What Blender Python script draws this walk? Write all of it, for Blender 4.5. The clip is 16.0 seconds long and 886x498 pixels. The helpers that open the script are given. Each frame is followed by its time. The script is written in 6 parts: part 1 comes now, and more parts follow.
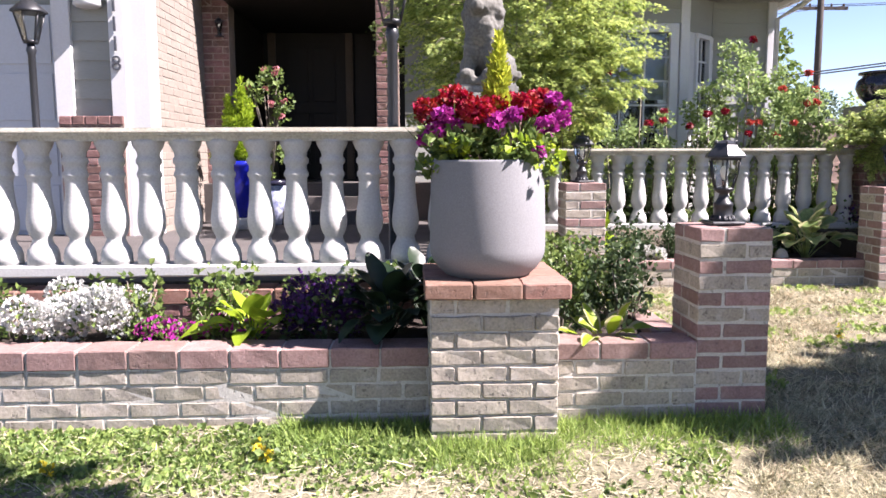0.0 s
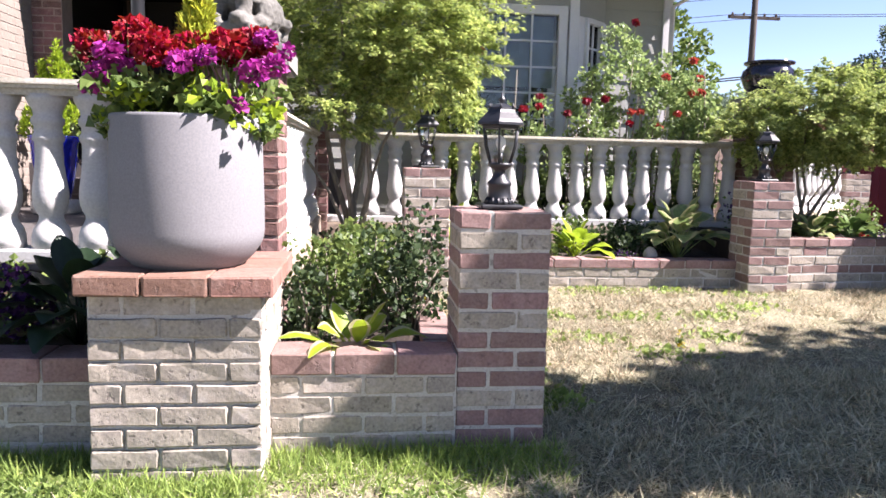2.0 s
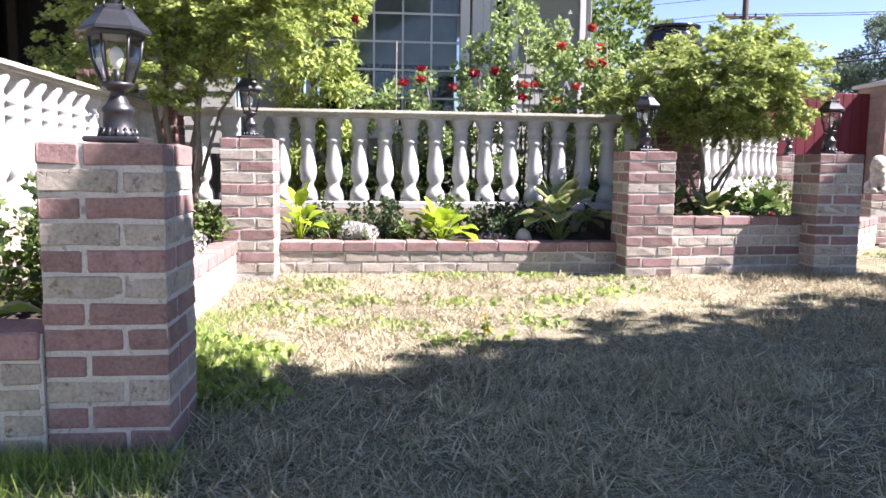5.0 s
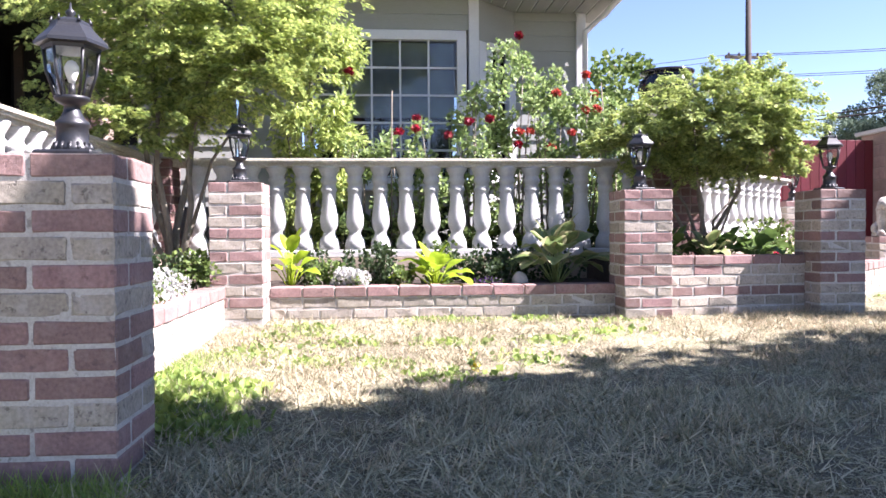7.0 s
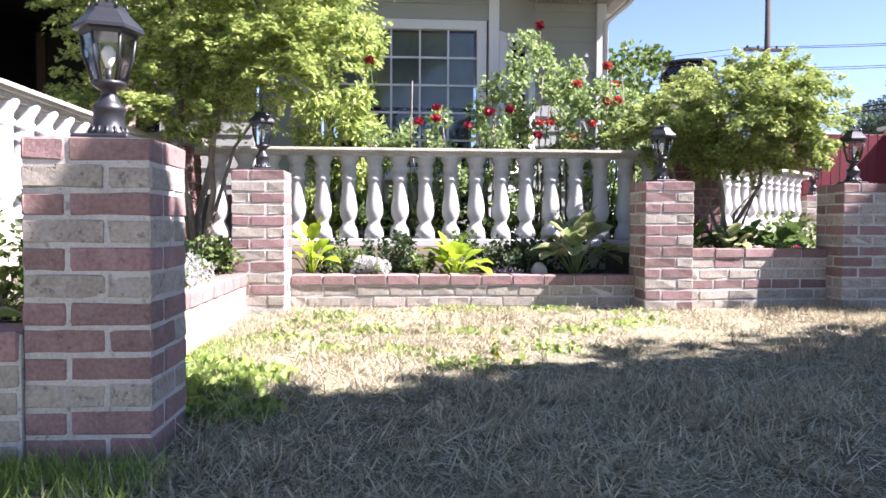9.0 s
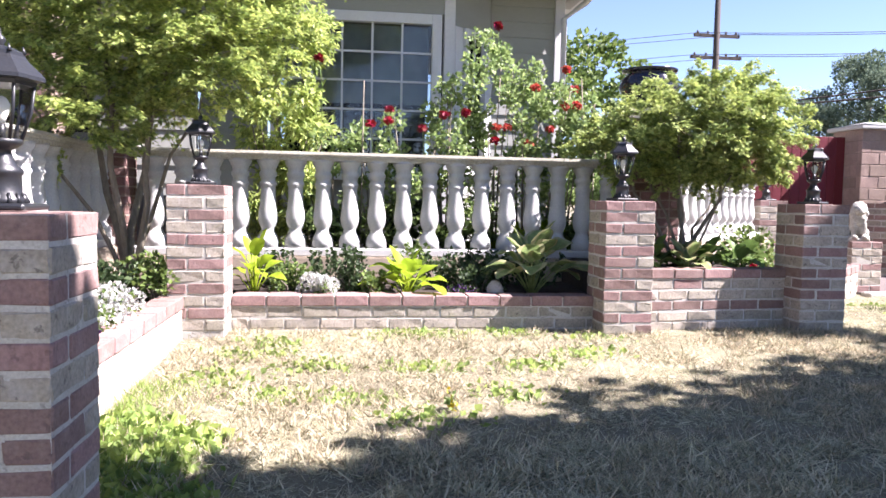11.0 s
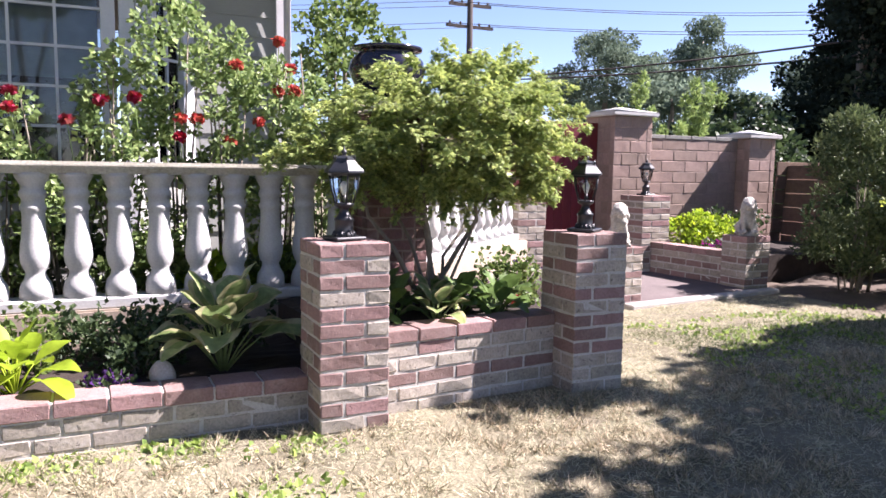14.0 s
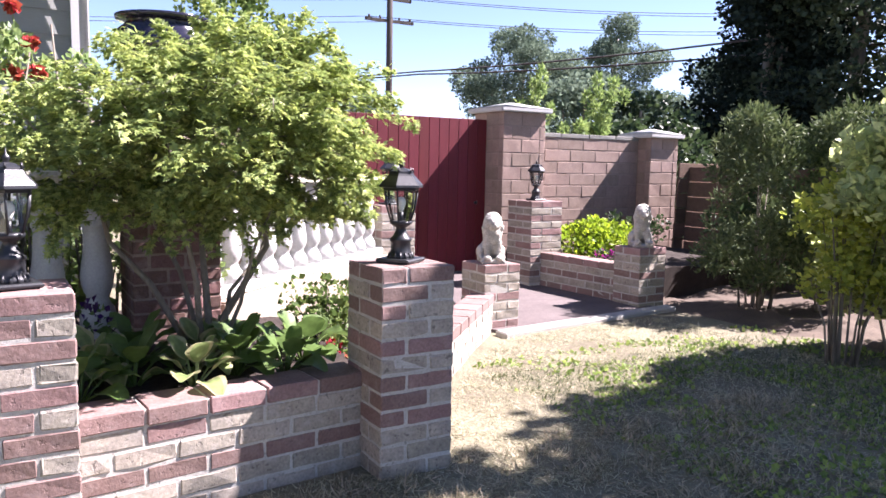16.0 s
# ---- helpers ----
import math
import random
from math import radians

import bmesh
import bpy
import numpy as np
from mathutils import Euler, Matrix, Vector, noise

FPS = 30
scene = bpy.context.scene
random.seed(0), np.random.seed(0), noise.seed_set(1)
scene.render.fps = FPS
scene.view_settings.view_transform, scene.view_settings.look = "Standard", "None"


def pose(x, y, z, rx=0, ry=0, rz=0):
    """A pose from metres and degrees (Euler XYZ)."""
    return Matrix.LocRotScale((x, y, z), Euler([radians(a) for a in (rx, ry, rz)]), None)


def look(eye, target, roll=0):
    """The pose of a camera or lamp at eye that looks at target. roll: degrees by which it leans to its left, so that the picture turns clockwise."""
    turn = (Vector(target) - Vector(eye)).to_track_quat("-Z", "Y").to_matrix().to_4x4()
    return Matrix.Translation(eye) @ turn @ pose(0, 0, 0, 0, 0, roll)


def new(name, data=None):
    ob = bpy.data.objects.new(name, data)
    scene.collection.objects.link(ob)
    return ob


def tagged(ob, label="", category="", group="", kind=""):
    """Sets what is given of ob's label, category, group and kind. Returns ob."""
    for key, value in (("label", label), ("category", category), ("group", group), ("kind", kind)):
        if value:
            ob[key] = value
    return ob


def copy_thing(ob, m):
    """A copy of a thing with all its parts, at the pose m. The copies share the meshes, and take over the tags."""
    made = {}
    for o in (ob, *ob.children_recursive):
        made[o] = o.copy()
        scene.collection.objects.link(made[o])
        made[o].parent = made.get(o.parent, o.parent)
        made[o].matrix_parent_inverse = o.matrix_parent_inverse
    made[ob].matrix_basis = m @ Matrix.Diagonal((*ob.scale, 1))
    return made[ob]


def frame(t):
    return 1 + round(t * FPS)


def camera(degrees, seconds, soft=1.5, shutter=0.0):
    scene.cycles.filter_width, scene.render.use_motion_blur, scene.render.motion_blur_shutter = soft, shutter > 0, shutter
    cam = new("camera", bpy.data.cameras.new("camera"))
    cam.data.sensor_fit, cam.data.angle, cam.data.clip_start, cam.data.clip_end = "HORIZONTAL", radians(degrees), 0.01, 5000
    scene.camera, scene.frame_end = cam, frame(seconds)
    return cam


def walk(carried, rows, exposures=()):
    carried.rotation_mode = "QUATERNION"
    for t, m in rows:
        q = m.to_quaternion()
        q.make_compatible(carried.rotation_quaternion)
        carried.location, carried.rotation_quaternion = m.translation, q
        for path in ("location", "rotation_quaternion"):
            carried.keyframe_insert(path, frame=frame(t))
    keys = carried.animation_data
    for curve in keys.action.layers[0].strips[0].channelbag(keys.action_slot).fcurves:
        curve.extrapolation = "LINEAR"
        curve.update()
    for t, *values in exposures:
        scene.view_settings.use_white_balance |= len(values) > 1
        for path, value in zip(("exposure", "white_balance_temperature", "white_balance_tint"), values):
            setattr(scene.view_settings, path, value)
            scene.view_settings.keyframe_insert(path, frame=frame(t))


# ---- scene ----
cam = camera(61.4, 16.0, 1.6, 0.0)
PATH = [
    (0, (0.108, 0.127, 1.373), (0.18, 2.112, 1.137), -0.2),
    (0.5, (0.418, 0.29, 1.339), (0.547, 2.271, 1.098), 0.4),
    (1, (0.647, 0.451, 1.307), (0.818, 2.429, 1.067), 0.9),
    (1.5, (0.838, 0.705, 1.265), (1.03, 2.681, 1.028), 1.2),
    (2, (1.111, 0.828, 1.239), (1.325, 2.802, 1.001), 1.4),
    (2.5, (1.372, 0.907, 1.182), (1.603, 2.879, 0.947), 1.5),
    (3, (1.593, 1.073, 1.14), (1.828, 3.045, 0.903), 1.6),
    (3.5, (1.824, 1.161, 1.137), (2.058, 3.132, 0.896), 1.5),
    (4, (2.13, 1.188, 1.093), (2.356, 3.159, 0.847), 1.3),
    (4.2, (2.217, 1.224, 1.08), (2.437, 3.196, 0.83), 1.3),
    (6.3, (2.579, 1.573, 0.814), (2.757, 3.564, 0.729), -0.3),
    (6.5, (2.589, 1.556, 0.81), (2.769, 3.547, 0.744), -0.4),
    (7, (2.595, 1.492, 0.807), (2.762, 3.485, 0.766), -0.4),
    (7.5, (2.568, 1.469, 0.809), (2.714, 3.463, 0.775), -0.2),
    (8, (2.54, 1.471, 0.789), (2.661, 3.467, 0.751), 0.1),
    (10.5, (2.541, 1.584, 0.897), (2.758, 3.569, 0.786), 0.9),
    (11, (2.549, 1.768, 1.09), (2.813, 3.747, 0.963), 1.1),
    (11.5, (2.617, 1.979, 1.214), (2.924, 3.948, 1.045), 1.2),
    (12, (2.596, 2.282, 1.288), (2.973, 4.236, 1.091), 1.1),
    (12.5, (2.654, 2.449, 1.349), (3.114, 4.385, 1.148), 0.8),
    (13, (2.886, 2.757, 1.379), (3.477, 4.657, 1.171), 0.8),
    (13.5, (3.099, 2.987, 1.437), (3.82, 4.841, 1.227), 0.8),
    (14, (3.374, 3.331, 1.487), (4.227, 5.127, 1.272), 0.9),
    (14.5, (3.624, 3.526, 1.507), (4.567, 5.276, 1.289), 1.1),
    (15, (4.001, 3.699, 1.506), (5.011, 5.411, 1.285), 1.2),
    (15.5, (4.222, 3.835, 1.49), (5.255, 5.532, 1.266), 1.2),
    (16, (4.507, 4.031, 1.559), (5.527, 5.737, 1.338), 1.1),
]
walk(cam, [(t, look(eye, target, roll)) for t, eye, target, roll in PATH], [(0.0, 2.28, 6450, 25), (4.0, 2.32, 6400, 25), (6.5, 2.6, 6150, 27), (8.0, 2.56, 6150, 27), (10.5, 2.52, 6250, 26), (11.5, 2.5, 6300, 26), (12.5, 2.28, 6350, 27), (14.0, 2.22, 6300, 28), (16.0, 2.46, 6250, 29)])

# ---- light ----
SUN_AZ, SUN_EL = radians(-14.5), radians(48)
to_sun = Vector((math.cos(SUN_AZ) * math.cos(SUN_EL), math.sin(SUN_AZ) * math.cos(SUN_EL), math.sin(SUN_EL)))
world = bpy.data.worlds.new("world")
scene.world = world
world.use_nodes = True
wn = world.node_tree.nodes
sky = wn.new("ShaderNodeTexSky")
sky.sky_type = "NISHITA"
sky.sun_disc = False
sky.sun_elevation = SUN_EL
sky.sun_rotation = math.atan2(to_sun.x, to_sun.y)
sky.air_density, sky.dust_density, sky.ozone_density = 0.7, 0.0, 0.8
wn["Background"].inputs["Strength"].default_value = 0.05
world.node_tree.links.new(sky.outputs["Color"], wn["Background"].inputs["Color"])
sun = new("sun", bpy.data.lights.new("sun", "SUN"))
sun.data.energy, sun.data.angle, sun.data.color = 5.0, radians(0.5), (1.0, 0.965, 0.91)
sun.matrix_world = look((0, 0, 20), Vector((0, 0, 20)) - to_sun)

# ---- materials ----
def mat(name, col, rough=0.8, var=0.25, scale=6.0, fine=60.0, bump=0.3, col2=None, metal=0.0, rand=0.0, island=0.0, spec=0.3, stretch=None, trans=0.0):
    """A surface with two scales of colour change, relief and, where asked, a shade of its own for each piece."""
    m = bpy.data.materials.new(name)
    m.use_nodes = True
    n, l = m.node_tree.nodes, m.node_tree.links
    b = n["Principled BSDF"]
    b.inputs["Roughness"].default_value = rough
    b.inputs["Metallic"].default_value = metal
    b.inputs["Specular IOR Level"].default_value = spec
    tc = n.new("ShaderNodeTexCoord")
    mp = n.new("ShaderNodeMapping")
    l.new(tc.outputs["Object"], mp.inputs["Vector"])
    if stretch:
        mp.inputs["Scale"].default_value = stretch
    if rand or island:
        if rand:
            src = n.new("ShaderNodeObjectInfo").outputs["Random"]
            amount = rand
            off = n.new("ShaderNodeVectorMath")
            off.operation = "SCALE"
            off.inputs[0].default_value = (7.1, 3.3, 5.7)
            l.new(src, off.inputs["Scale"])
            l.new(off.outputs[0], mp.inputs["Location"])
        else:
            src = n.new("ShaderNodeNewGeometry").outputs["Random Per Island"]
            amount = island
    big = n.new("ShaderNodeTexNoise")
    big.inputs["Scale"].default_value = scale
    big.inputs["Detail"].default_value = 4
    sml = n.new("ShaderNodeTexNoise")
    sml.inputs["Scale"].default_value = fine
    sml.inputs["Detail"].default_value = 3
    l.new(mp.outputs[0], big.inputs["Vector"])
    l.new(mp.outputs[0], sml.inputs["Vector"])
    c2 = col2 or tuple(c * 0.55 for c in col)
    ramp = n.new("ShaderNodeValToRGB")
    ramp.color_ramp.elements[0].position, ramp.color_ramp.elements[1].position = 0.32, 0.68
    ramp.color_ramp.elements[0].color = (*[c * (1 - var) + d * var for c, d in zip(col, c2)], 1)
    ramp.color_ramp.elements[1].color = (*col, 1)
    l.new(big.outputs["Fac"], ramp.inputs["Fac"])
    mix = n.new("ShaderNodeMix")
    mix.data_type, mix.blend_type = "RGBA", "MULTIPLY"
    mix.inputs[0].default_value = var
    l.new(ramp.outputs["Color"], mix.inputs[6])
    r2 = n.new("ShaderNodeMapRange")
    r2.inputs["From Min"].default_value, r2.inputs["From Max"].default_value = 0.3, 0.7
    r2.inputs["To Min"].default_value, r2.inputs["To Max"].default_value = 0.55, 1.25
    l.new(sml.outputs["Fac"], r2.inputs["Value"])
    l.new(r2.outputs[0], mix.inputs[7])
    out = mix.outputs[2]
    if rand or island:
        hsv = n.new("ShaderNodeHueSaturation")
        vr = n.new("ShaderNodeMapRange")
        vr.inputs["To Min"].default_value, vr.inputs["To Max"].default_value = 1 - amount, 1 + amount
        l.new(src, vr.inputs["Value"])
        l.new(vr.outputs[0], hsv.inputs["Value"])
        hr = n.new("ShaderNodeMapRange")
        hr.inputs["To Min"].default_value, hr.inputs["To Max"].default_value = 0.5 + amount * 0.05, 0.5 - amount * 0.05
        l.new(src, hr.inputs["Value"])
        l.new(hr.outputs[0], hsv.inputs["Hue"])
        l.new(out, hsv.inputs["Color"])
        out = hsv.outputs["Color"]
    l.new(out, b.inputs["Base Color"])
    if bump:
        bp = n.new("ShaderNodeBump")
        bp.inputs["Strength"].default_value = bump
        bp.inputs["Distance"].default_value = 0.004
        l.new(sml.outputs["Fac"], bp.inputs["Height"])
        l.new(bp.outputs[0], b.inputs["Normal"])
    if trans:
        tr = n.new("ShaderNodeBsdfTranslucent")
        l.new(out, tr.inputs["Color"])
        ad = n.new("ShaderNodeMixShader")
        ad.inputs[0].default_value = trans
        l.new(b.outputs[0], ad.inputs[1])
        l.new(tr.outputs[0], ad.inputs[2])
        l.new(ad.outputs[0], n["Material Output"].inputs["Surface"])
    return m


def glass(name, tint=(0.9, 0.95, 0.95), mixin=0.75):
    m = bpy.data.materials.new(name)
    m.use_nodes = True
    n, l = m.node_tree.nodes, m.node_tree.links
    tr = n.new("ShaderNodeBsdfTransparent")
    tr.inputs["Color"].default_value = (*tint, 1)
    gl = n.new("ShaderNodeBsdfGlossy")
    gl.inputs["Roughness"].default_value = 0.03
    mx = n.new("ShaderNodeMixShader")
    lw = n.new("ShaderNodeFresnel")
    lw.inputs["IOR"].default_value = 1.5
    l.new(lw.outputs[0], mx.inputs[0])
    l.new(tr.outputs[0], mx.inputs[1])
    l.new(gl.outputs[0], mx.inputs[2])
    l.new(mx.outputs[0], n["Material Output"].inputs["Surface"])
    return m


def weather(m, smear=(0.46, 0.43, 0.40), pits=0.5, film=0.45):
    """Adds open pits, a chalky mortar film and a rough skin to a masonry surface."""
    n, l = m.node_tree.nodes, m.node_tree.links
    b = n["Principled BSDF"]
    vec = n["Mapping"].outputs[0]
    old = b.inputs["Base Color"].links[0].from_socket

    def cloud(scale, lo, hi, detail=5.0):
        t = n.new("ShaderNodeTexNoise")
        t.inputs["Scale"].default_value, t.inputs["Detail"].default_value, t.inputs["Roughness"].default_value = scale, detail, 0.65
        l.new(vec, t.inputs["Vector"])
        r = n.new("ShaderNodeMapRange")
        r.inputs["From Min"].default_value, r.inputs["From Max"].default_value = lo, hi
        l.new(t.outputs["Fac"], r.inputs["Value"])
        return r.outputs[0]
    white, hole, skin = cloud(13, 0.52, 0.74), cloud(34, 0.60, 0.68, 3.0), cloud(46, 0.2, 0.8)

    def blend(fac, amount, a, colour):
        k = n.new("ShaderNodeMath")
        k.operation = "MULTIPLY"
        k.inputs[1].default_value = amount
        l.new(fac, k.inputs[0])
        x = n.new("ShaderNodeMix")
        x.data_type = "RGBA"
        l.new(k.outputs[0], x.inputs[0])
        l.new(a, x.inputs[6])
        x.inputs[7].default_value = (*colour, 1)
        return x.outputs[2]
    c = blend(white, film, old, smear)
    c = blend(hole, pits, c, (0.05, 0.042, 0.038))
    l.new(c, b.inputs["Base Color"])
    h = n.new("ShaderNodeMath")
    h.operation = "SUBTRACT"
    l.new(skin, h.inputs[0])
    l.new(hole, h.inputs[1])
    bp = n["Bump"]
    bp.inputs["Strength"].default_value, bp.inputs["Distance"].default_value = 0.38, 0.004
    l.new(h.outputs[0], bp.inputs["Height"])
    return m


RED = mat("red_brick", (0.205, 0.128, 0.116), 0.85, 0.5, 9, 90, 0.22, rand=0.22, col2=(0.265, 0.182, 0.165))
GREY = mat("grey_brick", (0.34, 0.305, 0.245), 0.9, 0.55, 9, 80, 0.3, rand=0.18, col2=(0.20, 0.175, 0.16))
ORANGE = mat("orange_brick", (0.213, 0.119, 0.0902), 0.85, 0.5, 12, 120, 0.22, rand=0.15, col2=(0.197, 0.107, 0.082))
DARKRED = mat("dark_red_brick", (0.184, 0.102, 0.0902), 0.85, 0.5, 14, 130, 0.22, rand=0.25)
TANBRICK = mat("tan_brick", (0.303, 0.221, 0.184), 0.88, 0.5, 9, 110, 0.22, rand=0.15, col2=(0.205, 0.139, 0.115))
BEIGE = mat("cream_painted_brick", (0.21, 0.178, 0.15), 0.88, 0.4, 5, 60, 0.35, rand=0.05, col2=(0.155, 0.13, 0.11))
TANMORTAR = mat("brown_mortar", (0.285, 0.215, 0.18), 0.95, 0.4, 10, 150, 0.4)
STUCCO = mat("tan_stucco", (0.35, 0.287, 0.224), 0.95, 0.35, 5, 90, 0.4)
MORTAR = mat("mortar", (0.46, 0.44, 0.4), 0.95, 0.4, 10, 150, 0.6)
WHITE = mat("white_cast_stone", (0.462, 0.458, 0.448), 0.75, 0.25, 7, 80, 0.35, col2=(0.385, 0.364, 0.315))
weather(RED, (0.40, 0.33, 0.31), 0.3, 0.24)
weather(GREY, (0.44, 0.41, 0.38), 0.55, 0.5)
weather(ORANGE, (0.40, 0.30, 0.25), 0.4, 0.35)
weather(DARKRED, (0.36, 0.28, 0.26), 0.35, 0.35)
weather(MORTAR, (0.5, 0.48, 0.45), 0.45, 0.4)
RAILWHITE = mat("weathered_white_rail", (0.504, 0.483, 0.42), 0.8, 0.5, 5, 70, 0.5, col2=(0.294, 0.266, 0.196))
TRIM = mat("white_painted_trim", (0.54, 0.54, 0.545), 0.55, 0.12, 3, 60, 0.1)
SIDING = mat("grey_green_siding", (0.27, 0.275, 0.255), 0.65, 0.15, 2, 60, 0.2, rand=0.04, stretch=(0.3, 1, 3))
POTMAT = mat("pale_concrete", (0.182, 0.181, 0.188), 0.85, 0.3, 5, 140, 0.08, col2=(0.147, 0.147, 0.15))
CAPSTONE = mat("grey_cap_stone", (0.252, 0.245, 0.224), 0.9, 0.5, 8, 90, 0.6)
LIONMAT = mat("weathered_cast_stone", (0.48, 0.45, 0.4), 0.9, 0.6, 11, 80, 0.8, col2=(0.22, 0.2, 0.17))
LIONDARK = mat("mossy_dark_stone", (0.15, 0.145, 0.13), 0.9, 0.7, 12, 80, 0.8, col2=(0.09, 0.09, 0.08))
BLACK = mat("black_lamp_metal", (0.014, 0.015, 0.018), 0.42, 0.3, 20, 120, 0.15, spec=0.5)
SOIL = mat("dark_bark_soil", (0.0385, 0.028, 0.0224), 0.95, 0.7, 14, 90, 1.0)
EARTH = mat("bare_earth", (0.112, 0.084, 0.063), 0.95, 0.6, 5, 60, 1.0)
PAVE = mat("grey_paving", (0.13, 0.105, 0.1), 0.9, 0.5, 4, 70, 0.5)
# Dark paving, deepened further so its colour also holds the porch's shade.
PATIO = mat("shade_dark_patio_paving", (0.085, 0.075, 0.07), 0.9, 0.5, 4, 70, 0.5)
CONC = mat("pale_concrete_edge", (0.392, 0.371, 0.336), 0.9, 0.4, 4, 80, 0.5)
BARK = mat("grey_bark", (0.22, 0.19, 0.15), 0.9, 0.6, 12, 60, 0.9, stretch=(1, 1, 0.25))
GATE = mat("dark_red_painted_wood", (0.133, 0.0175, 0.0245), 0.6, 0.3, 4, 50, 0.3, rand=0.1, stretch=(3, 3, 0.4))
FENCE = mat("weathered_brown_wood", (0.17, 0.105, 0.075), 0.85, 0.5, 5, 60, 0.5, rand=0.2, stretch=(0.5, 3, 3))
DOORFRAME = mat("worn_brown_door_frame", (0.09, 0.065, 0.045), 0.6, 0.4, 3, 50, 0.3)
# Brown wood near black: the porch's deep shade is put into its colour.
PORCHDARK = mat("porch_shade_brown", (0.01, 0.007, 0.005), 0.6, 0.4, 3, 50, 0.3, stretch=(4, 4, 0.4))
GARAGE = mat("blue_white_garage_door", (0.434, 0.455, 0.49), 0.6, 0.1, 2, 50, 0.1)
ROOF = mat("grey_roof_shingle", (0.12, 0.115, 0.11), 0.95, 0.4, 6, 50, 0.6)
BLUE = mat("cobalt_glaze", (0.0084, 0.0126, 0.231), 0.12, 0.3, 5, 30, 0.05, spec=0.6)
POTGLAZE = mat("white_blue_glaze", (0.55, 0.57, 0.62), 0.2, 0.9, 14, 40, 0.05, col2=(0.05, 0.07, 0.22), spec=0.5)
URN = mat("dark_glaze_and_unlit_room", (0.016, 0.015, 0.028), 0.12, 0.3, 5, 30, 0.05, spec=0.6)
POLE = mat("dark_utility_pole", (0.06, 0.05, 0.045), 0.9, 0.4, 6, 40, 0.4)
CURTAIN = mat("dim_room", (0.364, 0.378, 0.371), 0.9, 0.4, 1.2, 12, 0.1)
NUMBER = mat("grey_metal_number", (0.10, 0.10, 0.11), 0.4, 0.1, 5, 30, 0.0, metal=0.6)
BULB = mat("lamp_bulb", (0.85, 0.83, 0.76), 0.3, 0.05, 5, 30, 0.0)
GLASS = glass("lamp_glass", (0.86, 0.88, 0.88))
PANE = glass("window_glass", (0.78, 0.82, 0.83))

L_MAPLE = mat("maple_leaf", (0.37, 0.45, 0.14), 0.5, 0.35, 2, 30, 0, island=0.45, col2=(0.26, 0.335, 0.09), trans=0.5)
L_MAPLE2 = mat("light_maple_leaf", (0.345, 0.42, 0.135), 0.5, 0.4, 2, 30, 0, island=0.45, col2=(0.23, 0.3, 0.085), trans=0.42)
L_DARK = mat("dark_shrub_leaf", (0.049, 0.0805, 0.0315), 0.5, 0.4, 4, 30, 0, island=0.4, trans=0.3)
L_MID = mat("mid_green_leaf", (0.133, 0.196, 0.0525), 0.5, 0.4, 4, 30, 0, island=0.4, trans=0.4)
L_LIME = mat("lime_leaf", (0.27, 0.38, 0.026), 0.5, 0.3, 4, 30, 0, island=0.3, trans=0.45)
L_YELLOW = mat("yellow_plume", (0.42, 0.462, 0.049), 0.6, 0.3, 6, 30, 0, island=0.3, trans=0.4)
L_HOSTA = mat("hosta_green", (0.112, 0.182, 0.049), 0.45, 0.4, 6, 40, 0.1, island=0.2, trans=0.35)
L_HOSTAV = mat("variegated_hosta", (0.29, 0.36, 0.14), 0.45, 0.6, 9, 30, 0.1, island=0.2, col2=(0.084, 0.154, 0.049), trans=0.4)
L_CREAM = mat("cream_leaf_edge", (0.434, 0.42, 0.231), 0.45, 0.4, 9, 30, 0.1, island=0.15, trans=0.4)
# Hosta green taken near black, so the leaf colour holds the shade.
L_HOSTASHADE = mat("shade_dark_hosta", (0.0154, 0.0315, 0.014), 0.4, 0.4, 6, 40, 0.1, island=0.2, trans=0.15)
L_ROSE = mat("rose_leaf", (0.24, 0.33, 0.12), 0.5, 0.4, 4, 30, 0, island=0.4, trans=0.45)
L_FAR = mat("far_tree_leaf", (0.17, 0.225, 0.16), 0.7, 0.5, 0.5, 4, 0, island=0.4, trans=0.25, spec=0.0)
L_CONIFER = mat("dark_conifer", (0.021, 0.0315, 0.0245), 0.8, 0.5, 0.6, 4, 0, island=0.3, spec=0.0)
L_BAMBOO = mat("bright_cane_leaf", (0.27, 0.37, 0.12), 0.5, 0.4, 3, 20, 0, island=0.35, trans=0.4)
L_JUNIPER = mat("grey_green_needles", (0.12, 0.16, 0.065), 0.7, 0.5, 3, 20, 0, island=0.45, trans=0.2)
L_LIMEBUSH = mat("lime_bush_leaf", (0.364, 0.42, 0.07), 0.5, 0.4, 3, 20, 0, island=0.35, trans=0.5)
L_CYPRESS = mat("deep_green_cypress", (0.0385, 0.0595, 0.028), 0.7, 0.5, 0.6, 6, 0, island=0.4, trans=0.15)
# Olive leaf raised well above foliage tone, so the colour carries sunlight.
L_BUSH = mat("sun_brightened_bush_leaf", (0.56, 0.63, 0.27), 0.4, 0.5, 2, 30, 0, island=0.4, trans=0.62)
F_RED = mat("red_petal", (0.294, 0.007, 0.0175), 0.6, 0.3, 8, 40, 0, island=0.35, trans=0.3)
F_DRED = mat("crimson_petal", (0.182, 0.0056, 0.0154), 0.6, 0.3, 8, 40, 0, island=0.35, trans=0.2)
F_ORANGE = mat("coral_petal", (0.434, 0.077, 0.049), 0.6, 0.3, 8, 40, 0, island=0.3, trans=0.3)
F_PINK = mat("dusty_pink_petal", (0.385, 0.14, 0.14), 0.6, 0.3, 8, 40, 0, island=0.35, trans=0.3)
